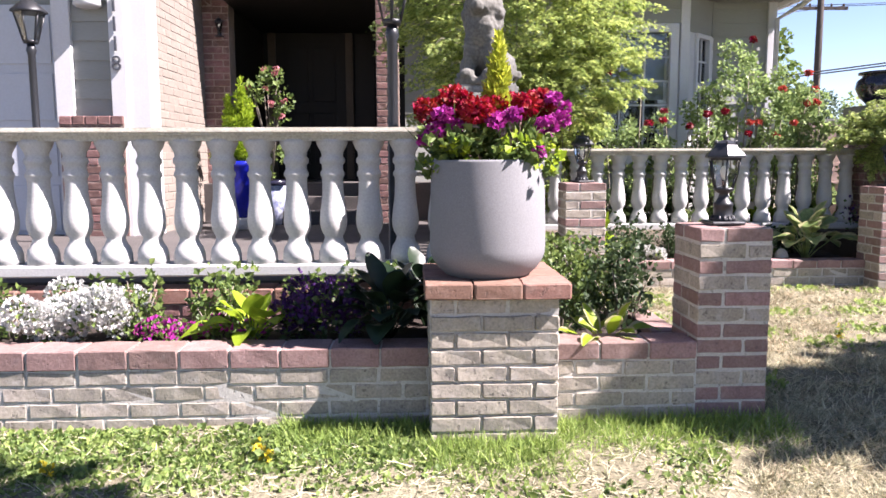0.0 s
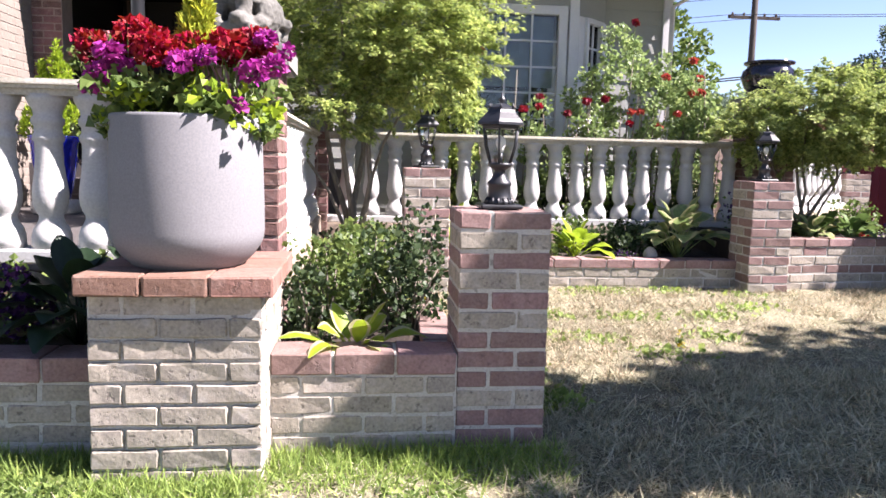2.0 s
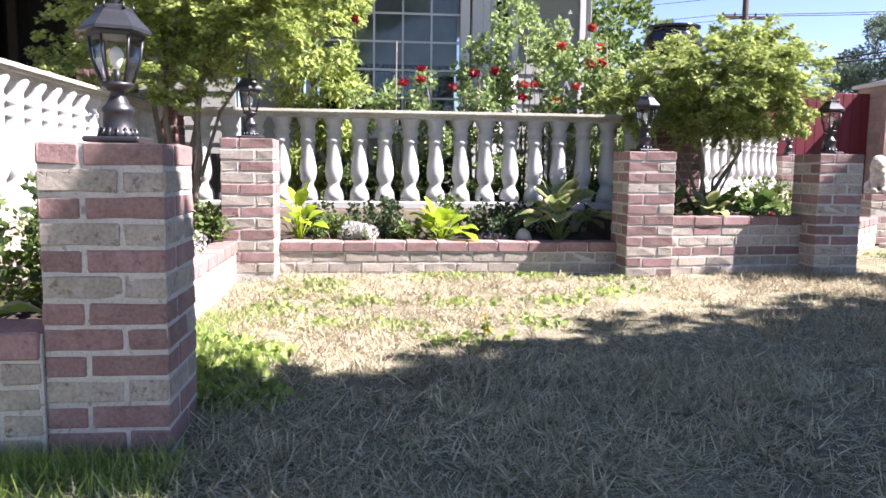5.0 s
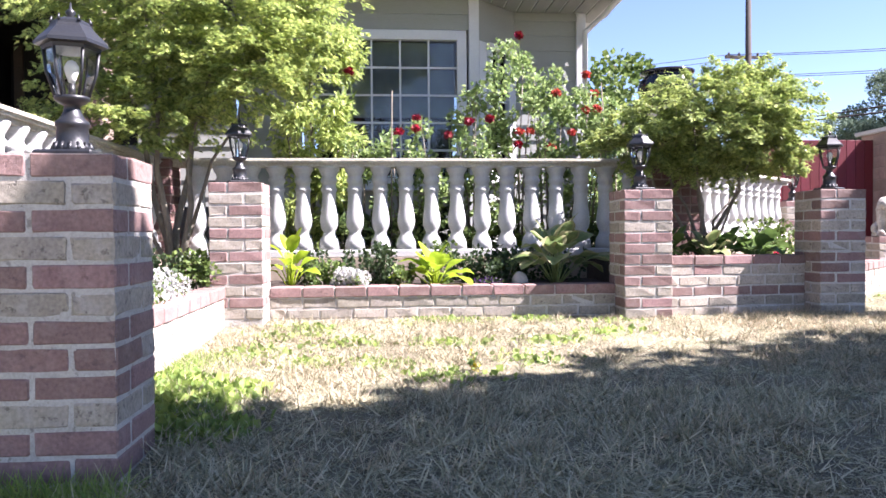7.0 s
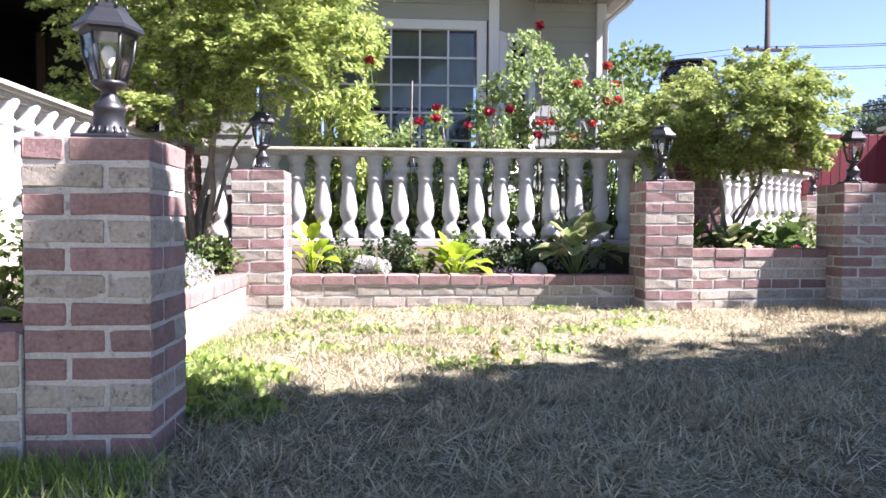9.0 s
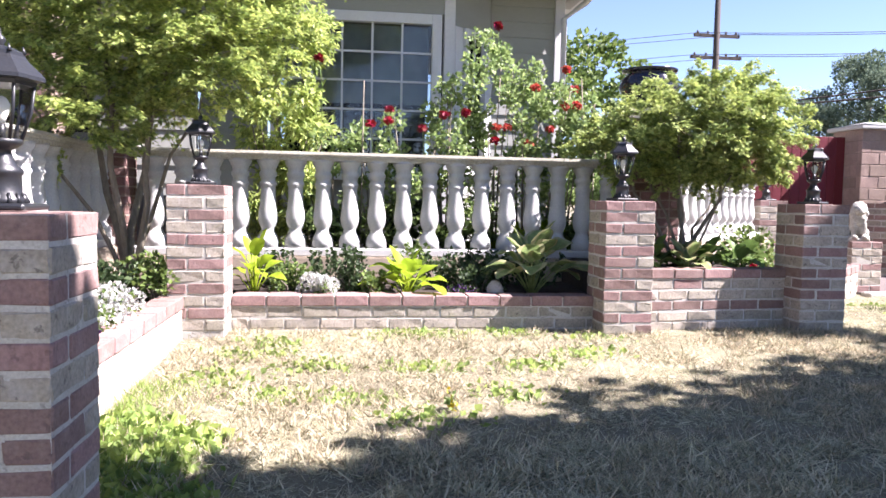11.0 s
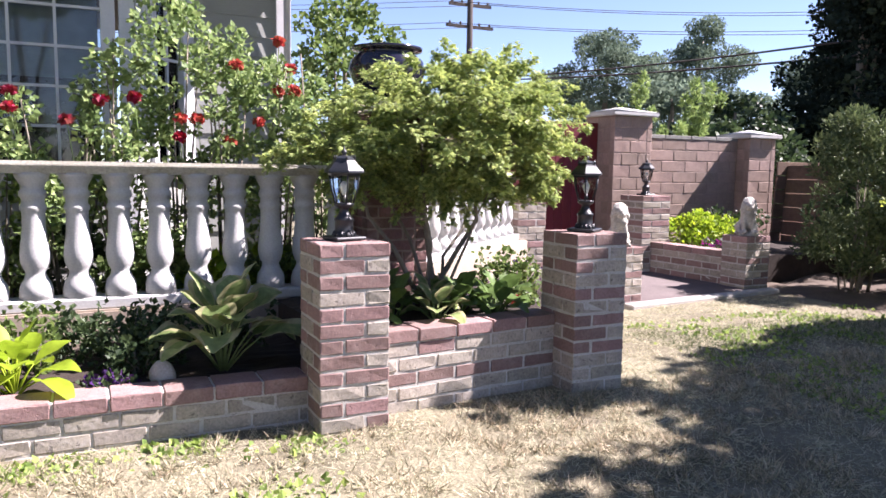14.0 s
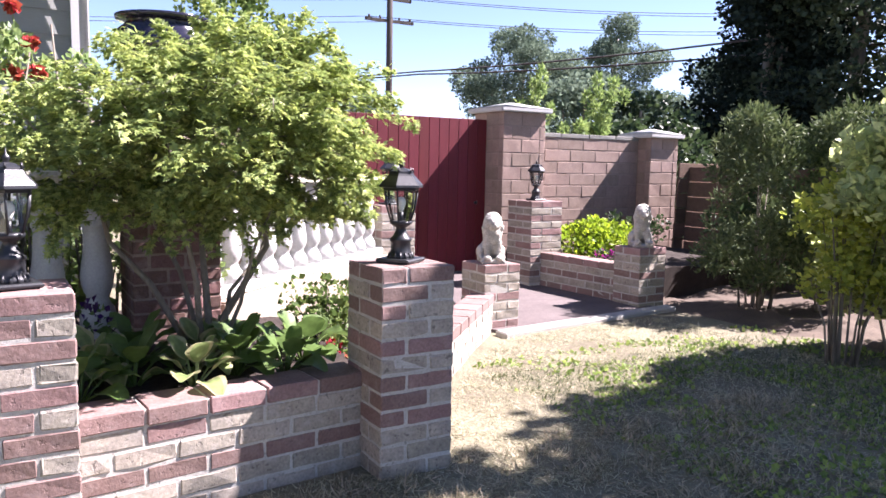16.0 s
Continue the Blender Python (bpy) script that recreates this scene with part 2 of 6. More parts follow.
F_MAG = mat("magenta_petal", (0.336, 0.028, 0.231), 0.6, 0.3, 8, 40, 0, island=0.35, trans=0.3)
F_PURPLE = mat("dark_purple_petal", (0.049, 0.0126, 0.084), 0.6, 0.3, 8, 40, 0, island=0.4, trans=0.2)
F_WHITE = mat("white_petal", (0.546, 0.546, 0.518), 0.6, 0.2, 8, 40, 0, island=0.15, trans=0.3)
F_YELLOW = mat("yellow_petal", (0.56, 0.434, 0.021), 0.6, 0.2, 8, 40, 0, island=0.2, trans=0.3)
G_DRY = mat("dry_grass", (0.46, 0.44, 0.295), 0.85, 0.3, 1.2, 30, 0, island=0.5, col2=(0.27, 0.23, 0.15), trans=0.3)
G_CLOVER = mat("fresh_clover", (0.19, 0.27, 0.075), 0.55, 0.4, 2, 30, 0, island=0.4, trans=0.4)
# Green grass, darkened so that its colour also carries the lawn's shade.
G_SHADE = mat("shade_darkened_green_grass", (0.0792, 0.112, 0.0363), 0.6, 0.4, 2, 30, 0, island=0.4, trans=0.3)
G_STRAW = mat("weathered_straw", (0.38, 0.335, 0.22), 0.9, 0.4, 1.5, 30, 0, island=0.6, col2=(0.16, 0.125, 0.08), trans=0.2)
G_GREEN = mat("green_grass", (0.26, 0.36, 0.09), 0.6, 0.4, 2, 30, 0, island=0.35, trans=0.4)


def ground_material():
    m = mat("dry_lawn", (0.205, 0.185, 0.122), 0.95, 0.7, 1.6, 40, 0.8, col2=(0.0858, 0.0693, 0.0462))
    m.node_tree.nodes["Bump"].inputs["Distance"].default_value = 0.02
    return m


LAWN = ground_material()


# ---- builders ----
def box(bm, x0, x1, y0, y1, z0, z1, m=None):
    made = bmesh.ops.create_cube(bm, size=1)["verts"]
    t = Matrix.Translation(((x0 + x1) / 2, (y0 + y1) / 2, (z0 + z1) / 2)) @ Matrix.Diagonal((x1 - x0, y1 - y0, z1 - z0, 1))
    bmesh.ops.transform(bm, matrix=(m or Matrix()) @ t, verts=made)
    return made


def soften(bm, width=0.006, seg=1):
    bmesh.ops.bevel(bm, geom=[e for e in bm.edges if e.is_manifold and e.calc_face_angle(0) > 0.5], offset=width, segments=seg, affect="EDGES", clamp_overlap=True)


def lathe(bm, profile, seg=20, at=(0, 0, 0), sq=0.0):
    """Turns a list of (radius, height); sq draws the round towards a square."""
    rings = []
    for r, z in profile:
        ring = []
        for i in range(seg):
            a = 2 * math.pi * (i + 0.5) / seg
            k = 1.0
            if sq:
                k = 1 + sq * (1 / max(abs(math.cos(a)), abs(math.sin(a))) - 1)
            ring.append(bm.verts.new((at[0] + r * k * math.cos(a), at[1] + r * k * math.sin(a), at[2] + z)))
        rings.append(ring)
    for a, b in zip(rings, rings[1:]):
        for i in range(seg):
            f = bm.faces.new((a[i], a[(i + 1) % seg], b[(i + 1) % seg], b[i]))
            f.smooth = True
    bm.faces.new(rings[0][::-1])
    bm.faces.new(rings[-1])


def tube(bm, pts, radii, seg=7):
    rings = []
    n = len(pts)
    for i, p in enumerate(pts):
        p = Vector(p)
        d = (Vector(pts[min(i + 1, n - 1)]) - Vector(pts[max(i - 1, 0)])).normalized()
        u = d.orthogonal().normalized()
        v = d.cross(u)
        rings.append([bm.verts.new(p + radii[i] * (math.cos(2 * math.pi * k / seg) * u + math.sin(2 * math.pi * k / seg) * v)) for k in range(seg)])
    for a, b in zip(rings, rings[1:]):
        best = min(range(seg), key=lambda s: sum((a[k].co - b[(k + s) % seg].co).length for k in range(seg)))
        for k in range(seg):
            f = bm.faces.new((a[k], a[(k + 1) % seg], b[(k + 1 + best) % seg], b[(k + best) % seg]))
            f.smooth = True
    bm.faces.new(rings[0][::-1])
    bm.faces.new(rings[-1])


def mesh_of(bm, name, material):
    bmesh.ops.recalc_face_normals(bm, faces=bm.faces)
    me = bpy.data.meshes.new(name)
    bm.to_mesh(me)
    bm.free()
    me.materials.append(material)
    return me


def part(name, bm, material, parent, label=""):
    ob = new(name, mesh_of(bm, name, material) if isinstance(bm, bmesh.types.BMesh) else bm)
    ob.parent = parent
    return tagged(ob, label)


def empty(name, at, label, category, group="", kind="", rz=0):
    ob = new(name)
    ob.empty_display_size = 0.1
    ob.matrix_world = pose(at[0], at[1], at[2], 0, 0, rz)
    return tagged(ob, label, category, group, kind)


def solid(name, bm, material, label, category, group="", kind=""):
    return tagged(new(name, mesh_of(bm, name, material)), label, category, group, kind)


# bricks: cached chamfered blocks, a little uneven
BRICKS = {}


def brick_mesh(lx, ly, lz, material, variant):
    """A block with worn, wavering arrises, drawn out along its longer side."""
    key = (round(lx, 3), round(ly, 3), round(lz, 3), material.name, variant)
    if key not in BRICKS:
        rng = random.Random(variant * 7 + 3)
        long, deep, turned = (lx, ly, False) if lx >= ly else (ly, lx, True)
        wear = 0.0034 if material is GREY else 0.0022
        c = 0.005
        bm = bmesh.new()
        rings = []
        for u, inset in ((-long / 2, 0.006), (-long / 2 + c, 0), (rng.uniform(-0.2, 0.2) * long, 0), (long / 2 - c, 0), (long / 2, 0.006)):
            hy, hz = deep / 2 - inset, lz / 2 - inset
            ring = []
            for y, z in ((-hy + c, -hz), (hy - c, -hz), (hy, -hz + c), (hy, hz - c), (hy - c, hz), (-hy + c, hz), (-hy, hz - c), (-hy, -hz + c)):
                p = Vector((u, y, z)) + Vector((rng.uniform(-1, 1), rng.uniform(-1, 1), rng.uniform(-1, 1))) * wear
                ring.append(bm.verts.new((-p.y, p.x, p.z) if turned else p))
            rings.append(ring)
        for a, b in zip(rings, rings[1:]):
            for k in range(8):
                bm.faces.new((a[k], a[(k + 1) % 8], b[(k + 1) % 8], b[k]))
        bm.faces.new(rings[0][::-1])
        bm.faces.new(rings[-1])
        BRICKS[key] = mesh_of(bm, "brick", material)
    return BRICKS[key]


def lay(parent, lx, ly, lz, material, m, rng, jit=0.0016):
    ob = new("brick", brick_mesh(lx, ly, lz, material, rng.randrange(7)))
    ob.parent = parent
    ob.matrix_local = m @ pose(rng.uniform(-jit, jit) * 0.6, rng.uniform(-jit, jit), 0, rng.uniform(-0.3, 0.3), 0, rng.uniform(-0.3, 0.3))
    return ob


CH, BL, J = 0.079, 0.24, 0.011


def pier(name, x, y, z0, courses, label, rz=0, side=0.36, reds=None, group="lamp piers", body=None):
    """A square pier of one and a half bricks a side, laid in turning courses round a mortar core; (x, y) is its near left corner."""
    rng = random.Random(int(x * 100 + y * 10))
    base = empty(name, (x, y, z0), label, "brick pier", group, rz=rz)
    bm = bmesh.new()
    box(bm, 0.0035, side - 0.0035, 0.0035, side - 0.0035, -0.1, courses * CH - 0.008)
    part("mortar_core", bm, MORTAR, base)
    w = side / 3
    long = side - w
    for c in range(courses):
        top = courses - 1 - c
        material = RED if (reds(top) if reds else top % 2 == 0) else (body or GREY)
        z = c * CH + CH / 2
        h = (long - J) / 2
        spots = [(h, w / 2, 0), (side - w / 2, h, 90), (side - h, side - w / 2, 0), (w / 2, side - h, 90)]
        for bx, by, r in spots:
            if c % 2:
                bx = side - bx
            if rng.random() < 0.06 and top:
                pick = RED if material is not RED else (body or GREY)
            else:
                pick = material
            lay(base, long - J, w, CH - J, pick, pose(bx, by, z, 0, 0, r), rng)
    return base


def brick_wall(name, p0, p1, z0, courses, label, cap=0.085, depth=0.2, body=None, reds=(), cap_mat=None, bl=None, ch=None, group="", mixed=0.0, cap_len=None, mortar=None):
    """A straight wall in running bond; its face is on the right of the way from p0 to p1, with a course of cap bricks on top."""
    rng = random.Random(int(p0[0] * 100 + p0[1] * 37 + p1[0] * 11))
    dx, dy = p1[0] - p0[0], p1[1] - p0[1]
    length = math.hypot(dx, dy)
    bl, ch, body = bl or BL, ch or CH, body or GREY
    base = empty(name, (p0[0], p0[1], z0), label, "brick wall", group, "structure", math.degrees(math.atan2(dy, dx)))
    bm = bmesh.new()
    box(bm, 0.0, length, 0.0035, depth - 0.004, -0.15, courses * ch + max(0, cap - 0.012))
    part("mortar_core", bm, mortar or (MORTAR if body is GREY else TANMORTAR), base)
    for c in range(courses):
        u = -bl / 2 if c % 2 else 0.0
        while u < length - 0.01:
            a, b = max(u, 0), min(u + bl, length)
            if b - a > 0.04:
                top = courses - 1 - c
                material = RED if (top in reds) != (rng.random() < mixed) else body
                lay(base, round(b - a - J, 3), 0.09, ch - J, material, pose((a + b) / 2, 0.045, c * ch + ch / 2), rng)
            u += bl
    if cap:
        n = max(1, round(length / (cap_len or bl)))
        step = length / n
        for i in range(n):
            lay(base, round(step - J, 3), depth + 0.008, cap - J * 0.6, cap_mat or RED, pose((i + 0.5) * step, depth / 2 - 0.004, courses * ch + cap / 2), rng)
    return base


# leaves: many small folded blades in one mesh
SHAPES = {
    "oval": ([(0, 0, 0), (-0.5, 0.45, 0.12), (0, 1, -0.05), (0.5, 0.45, 0.12)], [(0, 2, 1), (0, 3, 2)]),
    "lance": ([(0, 0, 0), (-0.2, 0.4, 0.08), (0, 1, -0.08), (0.2, 0.4, 0.08)], [(0, 2, 1), (0, 3, 2)]),
    "petal": ([(0, -0.5, 0), (-0.5, 0, 0.25), (0, 0.5, 0), (0.5, 0, 0.25)], [(0, 2, 1), (0, 3, 2)]),
    "thin": ([(-0.04, 0, 0), (0.04, 0, 0), (0, 1, 0.1)], [(0, 1, 2)]),
    "palm": ([(0, 0, 0), (-0.75, 0.35, 0), (-0.2, 0.42, 0.06), (-0.42, 0.9, -0.05), (0, 0.5, 0.06), (0, 1.1, -0.1), (0.2, 0.42, 0.06), (0.42, 0.9, -0.05), (0.75, 0.35, 0)],
             [(0, 2, 1), (0, 4, 3), (0, 6, 5), (0, 7, 4), (0, 8, 6), (0, 5, 2)]),
}


def leaves(points, size, shape, seed, up=0.3, outward=None, droop=0.0, spread=0.45, flat=1.0, lie=1.2):
    """A mesh of leaves at the points, turned at random about the way given by outward."""
    rs = np.random.RandomState(seed)
    n = len(points)
    base, tris = SHAPES[shape]
    base = np.array(base, float)
    d = rs.normal(size=(n, 3))
    if outward is not None:
        d = d * 0.7 + outward * 1.0
    d[:, 2] = d[:, 2] * flat + up - droop
    d /= np.linalg.norm(d, axis=1)[:, None] + 1e-9
    ref = rs.normal(size=(n, 3))
    ref[:, 2] += lie
    s = np.cross(d, ref)
    s /= np.linalg.norm(s, axis=1)[:, None] + 1e-9
    nn = np.cross(s, d)
    k = (size * rs.uniform(1 - spread, 1 + spread, n))[:, None, None]
    v = (base[None, :, 0:1] * s[:, None] + base[None, :, 1:2] * d[:, None] + base[None, :, 2:3] * nn[:, None]) * k + points[:, None]
    nb = len(base)
    f = (np.array(tris)[None] + (np.arange(n) * nb)[:, None, None]).reshape(-1, 3)
    me = bpy.data.meshes.new("leaves")
    me.from_pydata(v.reshape(-1, 3).tolist(), [], f.tolist())
    return me


def foliage(name, parent, material, clumps, n, size, shape="oval", seed=1, up=0.3, droop=0.0, shell=0.5, label=""):
    """Leaves over clumps, each (x, y, z, rx, ry, rz), denser towards their skins."""
    rs = np.random.RandomState(seed)
    c = np.array(clumps, float)
    wgt = (c[:, 3] * c[:, 4] * c[:, 5]) ** 0.67
    idx = rs.choice(len(c), n, p=wgt / wgt.sum())
    d = rs.normal(size=(n, 3))
    d /= np.linalg.norm(d, axis=1)[:, None]
    r = rs.uniform(shell, 1.05, n) ** 0.6
    pts = c[idx, :3] + d * r[:, None] * c[idx, 3:]
    me = leaves(pts, size, shape, seed + 5, up, d, droop)
    me.name = name
    me.materials.append(material)
    ob = new(name, me)
    ob.parent = parent
    if label:
        ob["label"] = label
    return ob


def clump_field(center, radii, n, r, seed, squash=0.7):
    rng = random.Random(seed)
    out = []
    while len(out) < n:
        p = [rng.uniform(-1, 1) for _ in range(3)]
        q = math.sqrt(sum(a * a for a in p))
        if q > 1 or q < 0.25:
            continue
        k = r * rng.uniform(0.6, 1.3)
        out.append((center[0] + p[0] * radii[0], center[1] + p[1] * radii[1], center[2] + p[2] * radii[2], k, k, k * squash))
    return out


def limbs(bm, base, tips, r0, seed, bend=0.12, seg=7):
    rng = random.Random(seed)
    for tip, r in tips:
        a, b = Vector(base), Vector(tip)
        pts = []
        for i in range(7):
            f = i / 6
            p = a.lerp(b, f)
            p.z = a.z + (b.z - a.z) * (f ** 0.85)
            off = bend * math.sin(math.pi * f)
            p += Vector((rng.uniform(-1, 1), rng.uniform(-1, 1), 0)) * off * 0.5
            pts.append(p)
        tube(bm, pts, [r * (1 - 0.75 * i / 6) for i in range(7)], seg)

# ---- ground ----
def gz(x, y):
    z = 0.10 + 0.08 * min(1, max(0, (y - 3.6) / 3.2))
    if y < 3.75:
        z -= 0.09 * (3.75 - max(y, -1.0))
    return z


def ground():
    xs = sorted(set([-400, -120, -50, -25, -14, -9, -6, -4.5] + [round(-3 + 0.2 * i, 2) for i in range(81)] + [14, 16, 20, 28, 45, 90, 200, 500]))
    ys = sorted(set([-300, -100, -40, -15, -7, -4, -2] + [round(-1 + 0.2 * i, 2) for i in range(61)] + [12, 15, 20, 30, 60, 120, 300, 700]))
    verts = [(x, y, gz(x, y) + (0.018 * noise.noise((x * 1.7, y * 1.7, 0)) + 0.012 * noise.noise((x * 5, y * 5, 3)) if -3 < x < 13 and -1 < y < 11 else 0)) for y in ys for x in xs]
    w = len(xs)
    faces = [(j * w + i, j * w + i + 1, (j + 1) * w + i + 1, (j + 1) * w + i) for j in range(len(ys) - 1) for i in range(w - 1)]
    me = bpy.data.meshes.new("ground")
    me.from_pydata(verts, [], faces)
    for p in me.polygons:
        p.use_smooth = True
    me.materials.append(LAWN)
    tagged(new("ground", me), "sun-dried straw-coloured front lawn sloping to the street", "lawn", kind="structure")


ground()

# ---- low brick planter walls and piers ----
brick_wall("planter_wall", (-3.2, 3.66), (0.17, 3.66), -0.017, 5, "low grey brick planter wall with a red brick cap, front bed", 0.1, body=GREY)
brick_wall("planter_wall", (0.76, 3.66), (1.485, 3.66), 0.084, 4, "short low grey brick planter wall with red cap", 0.09, cap_len=0.24)
brick_wall("planter_wall", (1.53, 4.03), (1.53, 6.70), 0.055, 4, "sunlit side planter wall with pink-red brick cap", 0.085, body=GREY, depth=0.15)
brick_wall("planter_wall", (1.79, 6.98), (4.36, 6.98), 0.11, 3, "low grey brick planter wall with a red brick cap along dry lawn", 0.08)
brick_wall("planter_wall", (4.715, 6.93), (5.92, 7.05), 0.16, 5, "brick planter wall with red and grey courses and red cap", 0.075, reds=(2,), mixed=0.08)
brick_wall("planter_wall", (6.12, 7.2), (8.05, 9.12), 0.1, 4, "low pale planter wall running back to the lion pier", 0.085)

pier("brick_pier", 1.485, 3.675, 0.10, 12, "square brick pier of red and grey courses carrying a black lantern", reds=lambda t: t % 2 == 0 or t in (7, 11))
pier("brick_pier", 1.432, 6.682, 0.225, 12, "square brick pier of red and grey courses carrying a black lantern", reds=lambda t: t % 2 == 0)
pier("brick_pier", 4.355, 6.765, 0.175, 12, "square brick pier of red and grey courses carrying a black lantern", reds=lambda t: t % 2 == 0)
pier("brick_pier", 5.89, 6.84, 0.178, 12, "square brick pier half in tree shade carrying a black lantern", reds=lambda t: t % 2 == 0)
pier("brick_pier", 7.96, 9.12, 0.195, 7, "short brick pier carrying a seated stone lion", group="lion piers", reds=lambda t: t % 3 == 0)
pier("brick_pier", 9.92, 9.30, 0.158, 8, "short brick pier carrying a seated stone lion", group="lion piers", reds=lambda t: t % 3 == 0)
pier("brick_pier", 9.70, 10.78, 0.235, 12, "shaded brick pier beside the gate carrying a small lantern", side=0.45, reds=lambda t: t % 2 == 0)
pier("brick_pier", 7.58, 10.3, 0.235, 12, "brick pier behind the planting carrying a small lantern", reds=lambda t: t % 3 == 0)
brick_wall("planter_wall", (9.86, 10.8), (9.95, 9.66), 0.12, 5, "low brick wall between lantern pier and lion pier", 0.08, reds=(1, 3))

# pot pillar: wide grey brick pedestal with an orange cap
def pedestal():
    rng = random.Random(5)
    x0, x1, y0, y1, z0 = 0.165, 0.765, 3.45, 4.10, 0.04
    n = 9
    base = empty("brick_pedestal", (x0, y0, z0), "wide grey brick pedestal with orange-red brick cap", "brick pedestal")
    w, d = x1 - x0, y1 - y0
    bm = bmesh.new()
    box(bm, 0.006, w - 0.006, 0.014, d, -0.1, n * CH - 0.004)
    part("mortar_core", bm, MORTAR, base)
    for c in range(n):
        z = (c + 0.5) * CH
        cuts = [0, 0.24, 0.48, w] if c % 2 else [0, 0.12, 0.36, w]
        for a, b in zip(cuts, cuts[1:]):
            lay(base, round(b - a - J, 3), 0.1, CH - J, GREY, pose((a + b) / 2, 0.05 + (0.012 if c == n - 1 else 0), z), rng)
        sides = [0.105, 0.33, d] if c % 2 else [0.105, 0.21, 0.45, d]
        for a, b in zip(sides, sides[1:]):
            for sx in (0.05, w - 0.05):
                lay(base, 0.1, round(b - a - J, 3), CH - J, GREY, pose(sx, (a + b) / 2, z), rng)
    zc = n * CH + 0.036
    for i in range(3):
        for j in range(3):
            lay(base, 0.217, 0.235, 0.072, ORANGE, pose(-0.022 + 0.109 + i * 0.223, -0.045 + 0.118 + j * 0.24, zc), rng)


pedestal()

# planting soil
def bed(quad, z, label):
    """Uneven soil over a four-cornered bed; corners run counter-clockwise."""
    bm = bmesh.new()
    bmesh.ops.create_grid(bm, x_segments=24, y_segments=24, size=0.5)
    a, b, c, d = (Vector((*q, 0)) for q in quad)
    for v in bm.verts:
        fx, fy = v.co.x + 0.5, v.co.y + 0.5
        v.co = a.lerp(b, fx).lerp(d.lerp(c, fx), fy) + Vector((0, 0, z))
        v.co.z += 0.025 * noise.noise(v.co * 6) + 0.012 * noise.noise(v.co * 19)
    ret = bmesh.ops.extrude_face_region(bm, geom=bm.faces[:])
    for g in ret["geom"]:
        if isinstance(g, bmesh.types.BMVert):
            g.co.z = 0.02
    solid("planting_soil", bm, SOIL, label, "soil", kind="structure")


def rect(x0, x1, y0, y1):
    return (x0, y0), (x1, y0), (x1, y1), (x0, y1)


bed(rect(-3.2, 0.70, 3.8, 4.52), 0.44, "dark bark soil of the front flower bed")
bed(rect(0.76, 1.39, 3.85, 7.0), 0.40, "dark bark soil of the side bed")
bed(rect(0.74, 4.5, 7.16, 8.32), 0.385, "dark bark soil of the long bed")
bed(((4.5, 7.14), (5.95, 7.22), (6.1, 8.6), (4.5, 8.5)), 0.59, "dark bark soil round the small maple")
bed(((6.05, 7.40), (7.88, 9.25), (7.5, 10.4), (5.75, 8.6)), 0.40, "dark soil of the bed beside the path")
bed(rect(10.06, 12.4, 9.6, 11.9), 0.52, "dark soil of the raised bed by the gate wall")

# ---- white balustrades ----
BAL = [(0.082, 0.0), (0.080, 0.06), (0.072, 0.094), (0.057, 0.118), (0.049, 0.142), (0.049, 0.158), (0.060, 0.178), (0.070, 0.212), (0.073, 0.25), (0.069, 0.30), (0.062, 0.35), (0.057, 0.40), (0.055, 0.47),
       (0.056, 0.500), (0.064, 0.512), (0.064, 0.530), (0.055, 0.545), (0.056, 0.575), (0.066, 0.587), (0.066, 0.61), (0.056, 0.624), (0.059, 0.648), (0.076, 0.682), (0.083, 0.70), (0.083, 0.72)]


def baluster_mesh(height, fat=1.0):
    bm = bmesh.new()
    lathe(bm, [(r * fat, z * height / 0.72) for r, z in BAL], 18)
    return mesh_of(bm, "baluster", WHITE)


def balustrade(p0, p1, zb, zt, first, step, label, fat=1.0):
    """Rail, base and turned balusters from p0 to p1."""
    dx, dy = p1[0] - p0[0], p1[1] - p0[1]
    length = math.hypot(dx, dy)
    base = empty("balustrade", (p0[0], p0[1], 0), label, "balustrade", "white balustrades", "", math.degrees(math.atan2(dy, dx)))
    bm = bmesh.new()
    box(bm, 0, length, -0.125, 0.125, zt - 0.045, zt)
    soften(bm, 0.018, 2)
    box(bm, 0, length, -0.08, 0.08, zt - 0.075, zt - 0.043)
    part("top_rail", bm, RAILWHITE, base, "weathered cream top rail")
    bm = bmesh.new()
    box(bm, 0, length, -0.10, 0.10, zb - 0.07, zb)
    soften(bm, 0.01)
    part("bottom_rail", bm, WHITE, base)
    me = baluster_mesh(zt - 0.07 - zb + 0.004, fat)
    u = first
    while u < length - 0.05:
        ob = part("baluster", me, None, base)
        ob.matrix_local = pose(u, 0, zb - 0.002)
        u += step
    return base


balustrade((-3.30, 4.6), (0.345, 4.6), 0.77, 1.565, 0.128, 0.2145, "white cast-stone balustrade above the flower bed", 1.12)
balustrade((0.58, 4.80), (0.58, 8.23), 0.75, 1.48, 0.12, 0.2155, "sunlit white balustrade running back from the tall pier", 1.1)
balustrade((0.75, 8.4), (5.12, 8.4), 0.665, 1.495, 0.205, 0.235, "white cast-stone balustrade with weathered rail before the rose bushes", 1.15)
balustrade((5.52, 8.58), (7.58, 10.42), 0.79, 1.45, 0.12, 0.22, "sunlit white balustrade beside the path to the gate")
brick_wall("plinth_wall", (-3.2, 4.5), (0.5, 4.5), 0.3, 3, "red brick plinth under the balustrade", 0.09, 0.24, body=DARKRED, cap_mat=ORANGE)
